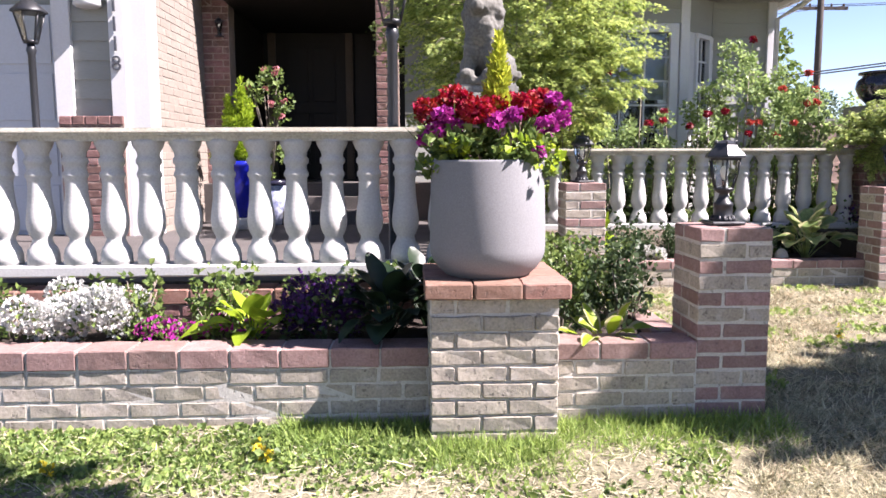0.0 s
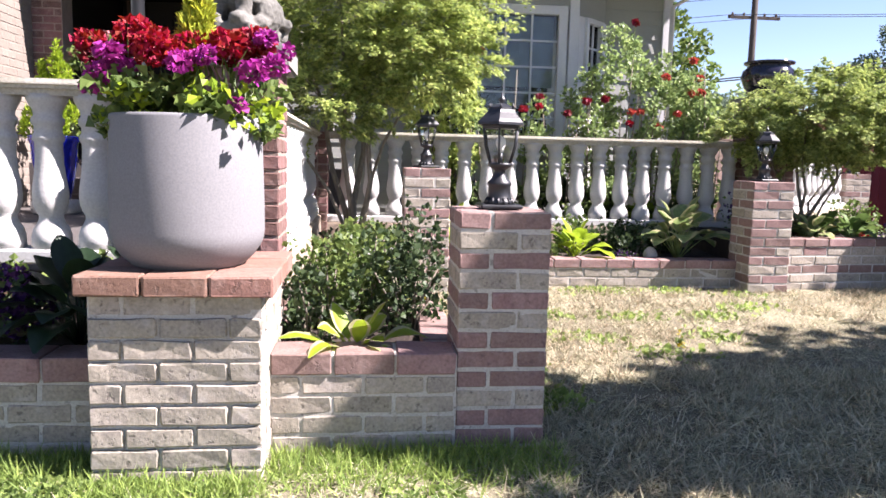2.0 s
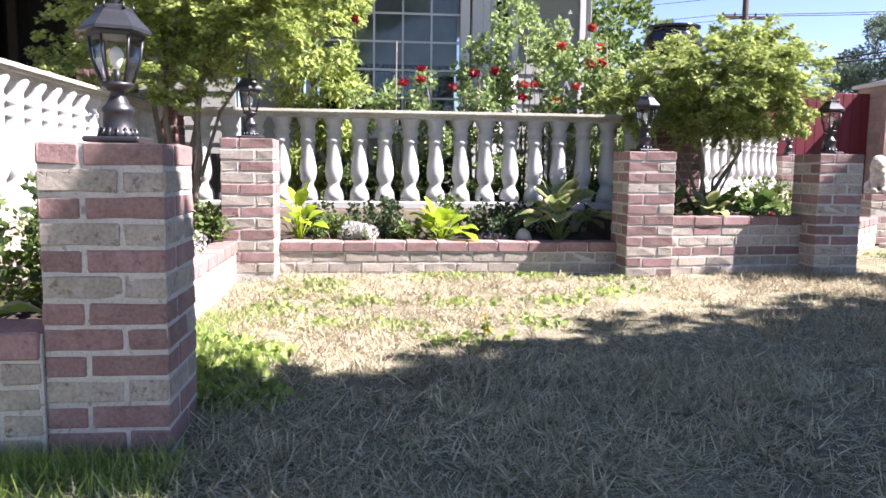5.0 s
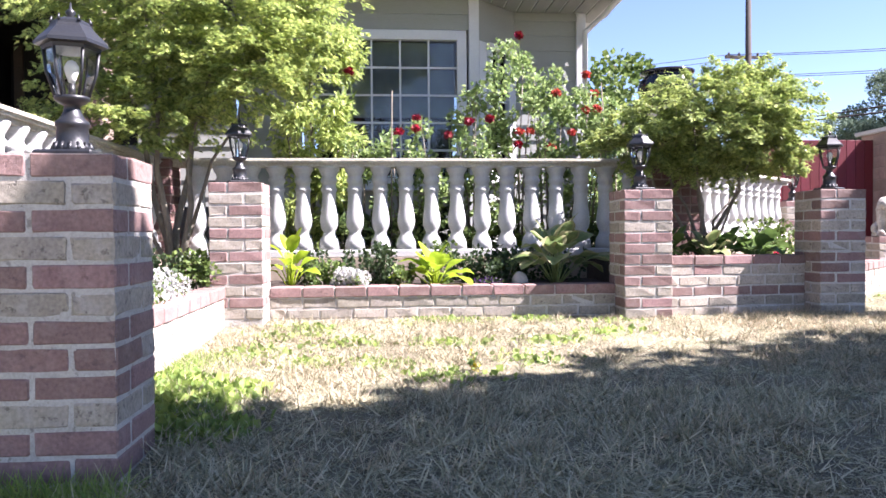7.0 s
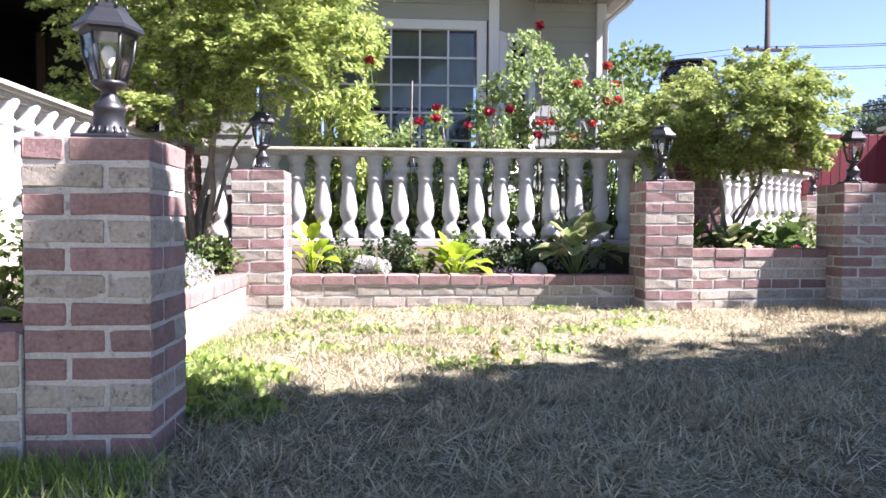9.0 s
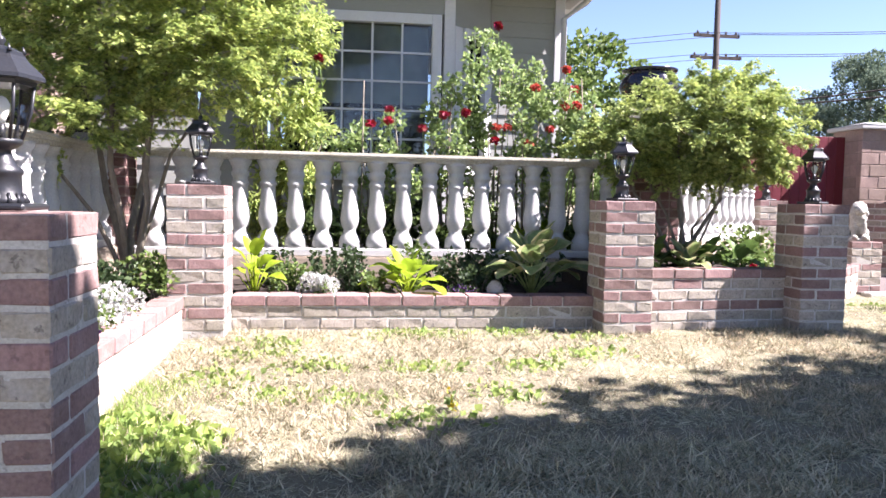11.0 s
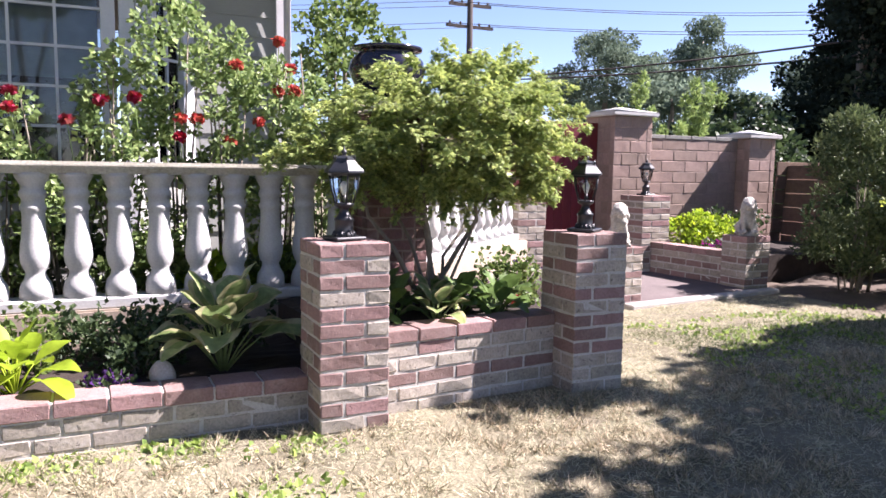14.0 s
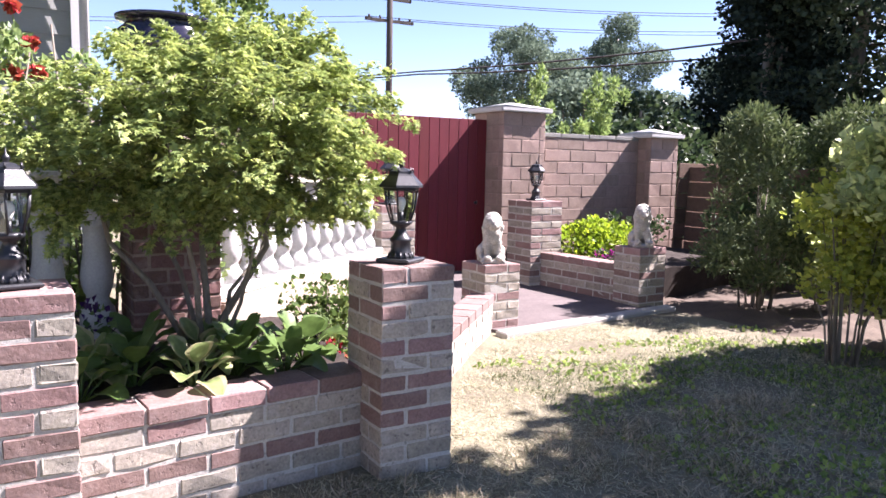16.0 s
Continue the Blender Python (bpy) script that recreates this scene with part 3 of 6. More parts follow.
for p0, p1, top, d in (((0.70, 4.82), (0.70, 8.3), 0.68, 0.24), ((0.72, 8.27), (5.3, 8.27), 0.595, 0.26), ((5.66, 8.47), (7.72, 10.31), 0.72, 0.3)):
    bm = bmesh.new()
    box(bm, 0, math.hypot(p1[0] - p0[0], p1[1] - p0[1]), 0, d, 0.1, top)
    soften(bm, 0.012, 2)
    solid("plinth_wall", bm, STUCCO, "smooth tan rendered plinth under the balustrade", "plinth", kind="structure").matrix_basis = pose(p0[0], p0[1], 0, 0, 0, math.degrees(math.atan2(p1[1] - p0[1], p1[0] - p0[0])))


def tall_pier(x, y, w, z0, n, label, cap_z, body=DARKRED, cap_mat=CAPSTONE, over=0.05, cap_h=0.11, hip=0.0, ch=CH, bl=0.2):
    rng = random.Random(int(x * 91))
    base = empty("tall_brick_pier", (x, y, z0), label, "brick pier")
    bm = bmesh.new()
    box(bm, 0.004, w - 0.004, 0.004, w - 0.004, -0.2, n * ch)
    part("mortar_core", bm, TANMORTAR, base)
    for c in range(n):
        z = (c + 0.5) * ch
        half = w / 2
        for s, r in ((0, 0), (1, 90), (2, 180), (3, 270)):
            run = w - 0.09
            k = max(1, round(run / bl))
            step = run / k
            cuts = [0] + [step * i for i in range(1, k)] + [run] if c % 2 else [0] + [step * (i - 0.5) for i in range(1, k + 1)] + [run]
            for a, b in zip(cuts, cuts[1:]):
                lay(base, round(b - a - J, 3), 0.09, ch - J, body, pose(half, half, 0, 0, 0, r) @ pose((a + b - J) / 2 - half, 0.045 - half, z), rng)
    bm = bmesh.new()
    zc = n * ch
    box(bm, -over, w + over, -over, w + over, zc, zc + cap_h)
    soften(bm, 0.012, 2)
    if hip:
        lathe(bm, [((w / 2 + over) * 1.414, zc + cap_h - 0.002), (0.06, zc + cap_h + hip), (0.01, zc + cap_h + hip + 0.005)], 4, (w / 2, w / 2, 0))
    part("cap", bm, cap_mat, base, "thick stone cap")
    return base


tall_pier(0.33, 4.42, 0.385, 0.14, 19, "tall red brick pier with thick grey stone cap", 1.64)
tall_pier(0.40, 8.22, 0.36, 0.14, 17, "shaded red brick pier at the corner of the balustrade", 1.6)
tall_pier(5.10, 8.2, 0.46, 0.19, 21, "shaded dark red brick pier under a glazed urn", 1.9)


# plaque on the tall pier
bm = bmesh.new()
box(bm, 0.716, 0.728, 4.55, 4.67, 1.47, 1.57)
soften(bm, 0.006)
solid("wall_plaque", bm, CAPSTONE, "small square grey plaque on the tall brick pier", "plaque")


# ---- lanterns ----
def lantern(height=0.46):
    k = height / 0.46
    base = empty("pier_lantern", (0, 0, 0), "black metal hexagonal lantern with clear glass on a fluted mount", "lantern", "pier lanterns")

    def hexring(r, z, n=6):
        return [(r * math.cos(math.pi / 3 * i + 0.26), r * math.sin(math.pi / 3 * i + 0.26), z) for i in range(n)]
    bm = bmesh.new()
    box(bm, -0.085, 0.085, -0.085, 0.085, 0, 0.018)
    soften(bm, 0.006)
    part("base_plate", bm, BLACK, base)
    bm = bmesh.new()
    lathe(bm, [(0.058, 0.016), (0.056, 0.03), (0.047, 0.04), (0.045, 0.09), (0.05, 0.096), (0.049, 0.106), (0.036, 0.118), (0.025, 0.14), (0.022, 0.155), (0.036, 0.163), (0.05, 0.174), (0.05, 0.184), (0.03, 0.186)], 20)
    mount = part("mount", bm, BLACK, base, "fluted black mount")
    bm = bmesh.new()
    tube(bm, [(0.058, 0, 0.018), (0.049, 0, 0.045)], [0.008, 0.004], 5)
    flute = mesh_of(bm, "flute", BLACK)
    for i in range(14):
        part("flute", flute, None, mount).matrix_local = pose(0, 0, 0, 0, 0, 360 * i / 14)
    lo, hi = hexring(0.046, 0.182), hexring(0.078, 0.33)
    for i in range(6):
        j = (i + 1) % 6
        bm = bmesh.new()
        tube(bm, [lo[i], Vector(lo[i]).lerp(Vector(hi[i]), 0.5) + Vector((lo[i][0], lo[i][1], 0)) * 0.16, hi[i]], [0.0045] * 3, 5)
        part("frame_bar", bm, BLACK, base)
        bm = bmesh.new()
        q = [0.97 * Vector((p[0], p[1], 0)) + Vector((0, 0, p[2])) for p in (lo[i], lo[j], hi[j], hi[i])]
        mid1 = q[0].lerp(q[3], 0.5) + Vector((lo[i][0], lo[i][1], 0)) * 0.15
        mid2 = q[1].lerp(q[2], 0.5) + Vector((lo[j][0], lo[j][1], 0)) * 0.15
        vs = [bm.verts.new(p) for p in (q[0], q[1], mid2, mid1, q[2], q[3])]
        bm.faces.new((vs[0], vs[1], vs[2], vs[3]))
        bm.faces.new((vs[3], vs[2], vs[4], vs[5]))
        bmesh.ops.solidify(bm, geom=bm.faces[:], thickness=0.0015)
        ob = part("pane", bm, GLASS, base, "clear glass pane")
        ob.visible_shadow = False
    bm = bmesh.new()
    rings = [hexring(0.082, 0.322), hexring(0.085, 0.333), hexring(0.104, 0.337), hexring(0.103, 0.347), hexring(0.092, 0.360), hexring(0.064, 0.388), hexring(0.058, 0.398), hexring(0.056, 0.408), hexring(0.03, 0.42), hexring(0.012, 0.424)]
    vr = [[bm.verts.new(p) for p in r] for r in rings]
    for a, b in zip(vr, vr[1:]):
        for i in range(6):
            bm.faces.new((a[i], a[(i + 1) % 6], b[(i + 1) % 6], b[i]))
    bm.faces.new(vr[0][::-1])
    bm.faces.new(vr[-1])
    for i in range(6):
        a = math.pi / 3 * i + 0.26
        tube(bm, [(0.056 * math.cos(a), 0.056 * math.sin(a), 0.404), (0.052 * math.cos(a), 0.052 * math.sin(a), 0.424)], [0.006, 0.002], 5)
    roof = part("roof", bm, BLACK, base, "stepped black roof")
    bm = bmesh.new()
    lathe(bm, [(0.012, 0.42), (0.009, 0.428), (0.015, 0.436), (0.012, 0.445), (0.004, 0.452), (0.002, 0.47)], 10)
    part("finial", bm, BLACK, roof)
    bm = bmesh.new()
    lathe(bm, [(0.010, 0.18), (0.010, 0.225)], 10)
    socket = part("socket", bm, BLACK, base)
    bm = bmesh.new()
    lathe(bm, [(0.008, 0.225), (0.013, 0.24), (0.021, 0.262), (0.021, 0.275), (0.012, 0.291), (0.003, 0.295)], 12)
    part("bulb", bm, BULB, socket, "clear bulb")
    return base


lamp = lantern()
lamp.matrix_basis = pose(1.665, 3.855, 0.10 + 12 * CH - 0.002)
for lx, ly, lz, a in ((1.612, 6.862, 0.225 + 12 * CH, 20), (4.535, 6.945, 0.175 + 12 * CH, 10), (6.07, 7.02, 0.178 + 12 * CH, 35), (9.925, 11.0, 0.235 + 12 * CH, 5), (7.76, 10.48, 0.235 + 12 * CH, 15)):
    copy_thing(lamp, pose(lx, ly, lz - 0.002, 0, 0, a))

# ---- the flower pot ----
POT = (0.455, 3.735)
bm = bmesh.new()
lathe(bm, [(0.195, 0.0), (0.205, 0.004), (0.242, 0.04), (0.268, 0.08), (0.277, 0.105), (0.28, 0.135), (0.279, 0.25), (0.271, 0.54), (0.268, 0.552), (0.255, 0.552), (0.25, 0.50), (0.02, 0.495)], 56)
pot = empty("flower_pot", (POT[0], POT[1], 0.823), "large round pale grey concrete flower pot on brick pedestal", "plant pot")
part("body", bm, POTMAT, pot)
bm = bmesh.new()
lathe(bm, [(0.248, 0.50), (0.15, 0.525), (0.02, 0.53)], 24)
part("soil", bm, SOIL, pot)


def flower_heads(name, parent, material, heads, n, size, seed, label=""):
    """Round flower heads of many petals; each head is (x, y, z, r)."""
    whole = sum(h[3] ** 2 for h in heads)
    for i, (x, y, z, r) in enumerate(heads):
        foliage(name, parent, material, [(x, y, z, r, r, r * 0.75)], max(12, int(n * r * r / whole)), size, "petal", seed + 31 * i, 0.2, 0, 0.55, label)


rng = random.Random(11)
gera = empty("geranium_planting", (POT[0], POT[1], 1.36), "mixed red and magenta geraniums with a yellow-green plume in the pot", "flowers")
foliage("foliage", gera, L_MID, [(rng.uniform(-0.27, 0.27), rng.uniform(-0.2, 0.2), rng.uniform(-0.02, 0.14), 0.09, 0.09, 0.06) for _ in range(26)], 1300, 0.042, "petal", 3)
foliage("pale_foliage", gera, L_LIME, [(rng.uniform(-0.3, 0.33), rng.uniform(-0.26, 0.1), rng.uniform(-0.03, 0.1), 0.07, 0.07, 0.05) for _ in range(14)], 260, 0.036, "petal", 4)
flower_heads("red_flower_head", gera, F_RED, [(-0.30, -0.12, 0.26, 0.055), (-0.16, -0.05, 0.30, 0.085), (-0.06, -0.16, 0.24, 0.085), (0.03, -0.05, 0.27, 0.06), (0.17, -0.1, 0.27, 0.07), (0.25, 0.0, 0.30, 0.075), (0.1, 0.05, 0.30, 0.06)], 1100, 0.027, 5)
flower_heads("crimson_flower_head", gera, F_DRED, [(-0.14, -0.04, 0.27, 0.08), (0.24, -0.03, 0.27, 0.08), (-0.29, -0.1, 0.22, 0.055), (0.15, 0.02, 0.25, 0.06), (-0.02, 0.02, 0.24, 0.07)], 900, 0.026, 6)
flower_heads("magenta_flower_head", gera, F_MAG, [(0.33, -0.1, 0.20, 0.05), (0.26, -0.14, 0.17, 0.055), (-0.25, -0.16, 0.15, 0.05), (-0.30, -0.1, 0.11, 0.04), (0.37, -0.03, 0.26, 0.035), (0.22, -0.2, 0.05, 0.03), (-0.17, -0.14, 0.17, 0.045), (-0.22, -0.17, 0.22, 0.05), (0.02, -0.2, 0.19, 0.05), (0.1, -0.17, 0.22, 0.045), (0.3, -0.08, 0.3, 0.04)], 760, 0.026, 7)
foliage("plume", gera, L_YELLOW, [(0.05 + rng.uniform(-0.05, 0.05) * (1 - k / 16), rng.uniform(-0.05, 0.05) * (1 - k / 16), 0.22 + k * 0.022, 0.045 * (1 - k / 22), 0.045 * (1 - k / 22), 0.06) for k in range(16)], 2600, 0.034, "lance", 8, 1.6, label="yellow-green feathery plume")
foliage("stalk", gera, L_MID, [(rng.uniform(-0.28, 0.3), rng.uniform(-0.15, 0.1), 0.12, 0.04, 0.04, 0.1) for _ in range(20)], 90, 0.13, "thin", 9, 3.0)


# ---- stone lions ----
def lion(dark=False):
    """A seated lion: haunch, chest, maned head, forelegs and tail in one closed surface."""
    bm = bmesh.new()

    def blob(c, r, rot=0.0, sub=2):
        made = bmesh.ops.create_icosphere(bm, subdivisions=sub, radius=1)["verts"]
        m = Matrix.Translation(c) @ Matrix.Rotation(rot, 4, "X") @ Matrix.Diagonal((*r, 1))
        for v in made:
            v.co = m @ v.co
            v.co += v.co.normalized() * 0.006 * noise.noise(v.co * 38)
    box(bm, -0.10, 0.10, -0.15, 0.15, 0.0, 0.03)
    blob((0, 0.06, 0.11), (0.095, 0.105, 0.095))
    blob((0, -0.01, 0.19), (0.078, 0.085, 0.135), radians(-22))
    blob((0, -0.055, 0.24), (0.082, 0.075, 0.10))
    blob((0, -0.05, 0.335), (0.088, 0.082, 0.085))
    blob((0, -0.115, 0.335), (0.05, 0.055, 0.05))
    blob((0, -0.155, 0.318), (0.032, 0.032, 0.028))
    blob((0, -0.03, 0.395), (0.065, 0.06, 0.04))
    for s in (-1, 1):
        blob((s * 0.055, -0.07, 0.385), (0.018, 0.012, 0.022))
        blob((s * 0.048, -0.09, 0.13), (0.03, 0.033, 0.12))
        blob((s * 0.05, -0.125, 0.045), (0.035, 0.048, 0.026))
        blob((s * 0.085, 0.03, 0.085), (0.04, 0.085, 0.065))
        blob((s * 0.09, -0.045, 0.045), (0.03, 0.055, 0.024))
        for k in range(5):
            blob((s * (0.075 - 0.008 * k), -0.06 + 0.012 * k, 0.30 - 0.035 * k), (0.026, 0.034, 0.034), 0, 1)
    tube(bm, [(0.02, 0.15, 0.04), (0.09, 0.15, 0.05), (0.125, 0.09, 0.06)], [0.018, 0.016, 0.022], 7)
    for f in bm.faces:
        f.smooth = True
    return bm


def one_skin(bm, size):
    """Fuses overlapping volumes into a single closed surface."""
    ob = new("rough", mesh_of(bm, "rough", LIONMAT))
    md = ob.modifiers.new("fuse", "REMESH")
    md.mode, md.voxel_size, md.use_smooth_shade = "VOXEL", size, True
    bpy.context.view_layer.update()
    me = bpy.data.meshes.new_from_object(ob.evaluated_get(bpy.context.evaluated_depsgraph_get()))
    bpy.data.objects.remove(ob)
    out = bmesh.new()
    out.from_mesh(me)
    for _ in range(2):
        bmesh.ops.smooth_vert(out, verts=out.verts, factor=0.5, use_axis_x=True, use_axis_y=True, use_axis_z=True)
    for v in out.verts:
        v.co += v.normal * 0.004 * noise.noise(v.co * 60)
    return out


one = solid("stone_lion", one_skin(lion(), 0.007), LIONMAT, "small seated pale cast-stone lion statue on a brick pier", "lion statue", "stone lions")
one.matrix_basis = pose(8.14, 9.30, 0.195 + 7 * CH - 0.003, 0, 0, -25)
copy_thing(one, pose(10.10, 9.48, 0.158 + 8 * CH - 0.003, 0, 0, -35))
big = solid("stone_lion", one_skin(lion(), 0.007), LIONDARK, "large dark weathered seated lion statue on the tall pier", "lion statue", "stone lions")
big.matrix_basis = pose(0.53, 4.62, 0.14 + 19 * CH + 0.16, 0, 0, -20) @ Matrix.Diagonal((1.35, 1.35, 1.35, 1))
bm = bmesh.new()
box(bm, 0.36, 0.70, 4.44, 4.80, 0.14 + 19 * CH + 0.108, 0.14 + 19 * CH + 0.162)
soften(bm, 0.012, 2)
solid("statue_base", bm, CAPSTONE, "pale stone slab under the large lion", "stone slab")

# urn on the dark pier
bm = bmesh.new()
lathe(bm, [(0.14, 0), (0.16, 0.02), (0.25, 0.12), (0.30, 0.24), (0.28, 0.33), (0.22, 0.385), (0.225, 0.40), (0.27, 0.41), (0.275, 0.435), (0.25, 0.44), (0.20, 0.40), (0.02, 0.36)], 40)
solid("glazed_urn", bm, URN, "large dark blue-black glazed urn standing on a brick pier", "urn").matrix_basis = pose(5.33, 8.43, 0.19 + 21 * CH + 0.108) @ Matrix.Diagonal((0.92, 0.92, 0.86, 1))

# ---- the house ----
def boards(base, x0, x1, y, z0, z1, m=None, step=0.185, material=None):
    """Lapped siding boards, each a part, on a wall that faces towards -y."""
    n = int(math.ceil((z1 - z0) / step))
    bm = bmesh.new()
    vs = [bm.verts.new(p) for p in ((x0, y, 0), (x1, y, 0), (x1, y - 0.004, step + 0.015), (x0, y - 0.004, step + 0.015), (x0, y - 0.026, 0), (x1, y - 0.026, 0), (x1, y - 0.008, step + 0.015), (x0, y - 0.008, step + 0.015))]
    for f in ((4, 5, 6, 7), (0, 4, 7, 3), (1, 2, 6, 5), (0, 1, 5, 4), (3, 7, 6, 2), (0, 3, 2, 1)):
        bm.faces.new([vs[i] for i in f])
    me = mesh_of(bm, "siding_board", material or SIDING)
    for i in range(n):
        ob = part("siding_board", me, None, base)
        ob.matrix_local = (m or Matrix()) @ pose(0, 0, z0 + i * step)


def slab(name, x0, x1, y0, y1, z0, z1, material, parent, label="", m=None, bev=0.004):
    bm = bmesh.new()
    box(bm, x0, x1, y0, y1, z0, z1, m)
    if bev:
        soften(bm, bev)
    return part(name, bm, material, parent, label)


def window(parent, m, x0, x1, z0, z1, cols, rows, bar=0.022, trim=0.11):
    win = new("window")
    win.parent = parent
    win.matrix_local = m
    for a in ((x0 - trim, x0, z0 - trim, z1 + trim), (x1, x1 + trim, z0 - trim, z1 + trim), (x0, x1, z1, z1 + trim), (x0, x1, z0 - trim, z0)):
        slab("window_frame", a[0], a[1], -0.06, 0.03, a[2], a[3], TRIM, win)
    slab("window_sill", x0 - trim - 0.03, x1 + trim + 0.03, -0.10, 0.0, z0 - trim - 0.04, z0 - trim, TRIM, win)
    for i in range(1, cols):
        x = x0 + (x1 - x0) * i / cols
        slab("glazing_bar", x - bar / 2, x + bar / 2, -0.022, 0.0, z0, z1, TRIM, win, bev=0)
    for j in range(1, rows):
        z = z0 + (z1 - z0) * j / rows
        slab("glazing_bar", x0, x1, -0.0215, 0.0005, z - bar / 2, z + bar / 2, TRIM, win, bev=0)
    slab("pane", x0, x1, 0.005, 0.01, z0, z1, PANE, win, "dark reflecting glass", bev=0)
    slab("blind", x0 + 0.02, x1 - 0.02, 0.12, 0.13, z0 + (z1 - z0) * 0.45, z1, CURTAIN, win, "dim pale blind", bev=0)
    # near-black sheet puts the unlit room's darkness behind the panes
    slab("dark_room_sheet", x0 + 0.02, x1 - 0.02, 0.35, 0.37, z0, z1, URN, win, "near-black sheet standing in for the unlit room", bev=0)
    return win


house = empty("house", (0, 0, 0), "grey-sided house with white trim, bay window and deep eaves", "house", kind="structure")
HY = 10.2
# bay front
slab("bay_wall", 1.0, 3.72, HY, HY + 0.02, 0.2, 1.33, SIDING, house)
boards(house, 1.0, 3.72, HY, 0.25, 1.30)
slab("wall", 1.0, 1.70, HY, HY + 0.12, 1.3, 3.6, SIDING, house)
slab("wall", 1.0, 3.72, HY, HY + 0.12, 3.2, 4.4, SIDING, house)
boards(house, 1.0, 3.66, HY, 3.17, 4.2)
window(house, pose(0, HY, 0), 1.85, 3.50, 1.46, 3.05, 5, 5)
slab("corner_board", 3.64, 3.76, HY - 0.04, HY + 0.09, 0.2, 3.55, TRIM, house)
# angled bay side
side = pose(3.76, HY, 0, 0, 0, 45)
slab("bay_side_wall", 0, 0.72, 0, 0.1, 0.2, 1.5, SIDING, house, m=side)
slab("bay_side_wall", 0, 0.72, 0, 0.1, 3.06, 4.3, SIDING, house, m=side)
slab("bay_side_trim", 0.0, 0.14, -0.02, 0.1, 1.5, 3.06, TRIM, house, m=side)
slab("bay_side_trim", 0.60, 0.74, -0.02, 0.1, 1.5, 3.06, TRIM, house, m=side)
window(house, side, 0.2, 0.54, 1.5, 3.0, 2, 5, trim=0.06)
# right wall and corner
slab("wall", 4.24, 5.12, HY + 0.52, HY + 0.66, 0.2, 4.3, SIDING, house)
boards(house, 4.27, 5.08, HY + 0.52, 0.3, 4.0)
slab("corner_board", 5.05, 5.17, HY + 0.47, HY + 0.6, 0.2, 3.56, TRIM, house)
slab("wall", 5.0, 5.12, HY + 0.66, 17.0, 0.2, 4.3, SIDING, house)
slab("soffit", 0.8, 5.42, HY - 0.55, HY + 1.2, 3.56, 3.60, TRIM, house)
for i in range(9):
    slab("soffit_board", 3.76 + i * 0.18, 3.92 + i * 0.18, HY - 0.5, HY + 0.9, 3.545, 3.562, SIDING, house)
slab("fascia", 0.8, 5.46, HY - 0.60, HY - 0.55, 3.54, 3.72, TRIM, house)
slab("fascia", 5.42, 5.46, HY - 0.55, HY + 6.5, 3.54, 3.72, TRIM, house)
slab("gutter", 0.8, 5.5, HY - 0.70, HY - 0.60, 3.62, 3.73, TRIM, house)
bm = bmesh.new()
tube(bm, [(5.42, HY - 0.45, 3.6), (5.3, HY + 0.1, 3.42), (5.14, HY + 0.40, 3.3), (5.14, HY + 0.42, 0.5)], [0.035] * 4, 8)
part("downspout", bm, TRIM, house)
bm = bmesh.new()
v = [bm.verts.new(p) for p in ((-0.6, HY - 0.72, 3.73), (5.55, HY - 0.72, 3.73), (5.55, 17.5, 3.73), (-0.6, 17.5, 3.73), (0.8, 13.5, 5.9), (4.6, 13.5, 5.9))]
for f in ((0, 1, 5, 4), (1, 2, 5), (2, 3, 4, 5), (3, 0, 4), (3, 2, 1, 0)):
    bm.faces.new([v[i] for i in f])
part("roof", bm, ROOF, house, "grey shingled roof")

# entry: deep porch, columns, door
slab("wall", -0.02, 1.0, 9.9, 10.05, 0.2, 4.3, SIDING, house)
boards(house, -0.02, 1.0, 9.9, 0.3, 4.0)
slab("wall", -0.02, 0.1, 10.05, 11.9, 0.2, 4.3, SIDING, house)
slab("entry_wall", -2.6, 0.1, 11.6, 11.72, 0.2, 4.6, PORCHDARK, house)
slab("entry_door", -1.95, -0.92, 11.54, 11.59, 1.1, 3.25, PORCHDARK, house, "brown panelled front door, porch shade put into its colour")
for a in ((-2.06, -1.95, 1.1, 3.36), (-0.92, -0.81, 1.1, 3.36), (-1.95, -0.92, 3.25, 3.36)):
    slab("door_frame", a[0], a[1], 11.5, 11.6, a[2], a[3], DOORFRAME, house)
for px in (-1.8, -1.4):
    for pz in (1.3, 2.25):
        slab("door_panel", px, px + 0.33, 11.52, 11.545, pz, pz + 0.78, PORCHDARK, house)
# side light takes the same shade-dark colour in place of glass
slab("side_light", -0.76, -0.5, 11.53, 11.56, 1.3, 3.2, PORCHDARK, house, bev=0)
# ceiling and roof lie out of view, set low to darken the recess
slab("porch_ceiling", -2.14, 1.0, 9.15, 11.7, 3.25, 3.32, PORCHDARK, house)
slab("porch_roof", -2.6, 1.0, 9.1, 12.0, 3.33, 3.6, ROOF, house)
slab("porch_floor", -2.5, 0.9, 9.3, 11.6, 0.2, 1.1, PATIO, house)
slab("patio_floor", -6.0, 0.5, 4.72, 9.4, 0.2, 0.64, PATIO, house)
for i in range(2):
    slab("porch_step", -2.1, -0.4, 9.02 - 0.28 * i, 9.3 - 0.28 * i, 0.2, 0.95 - 0.155 * i, PATIO, house)

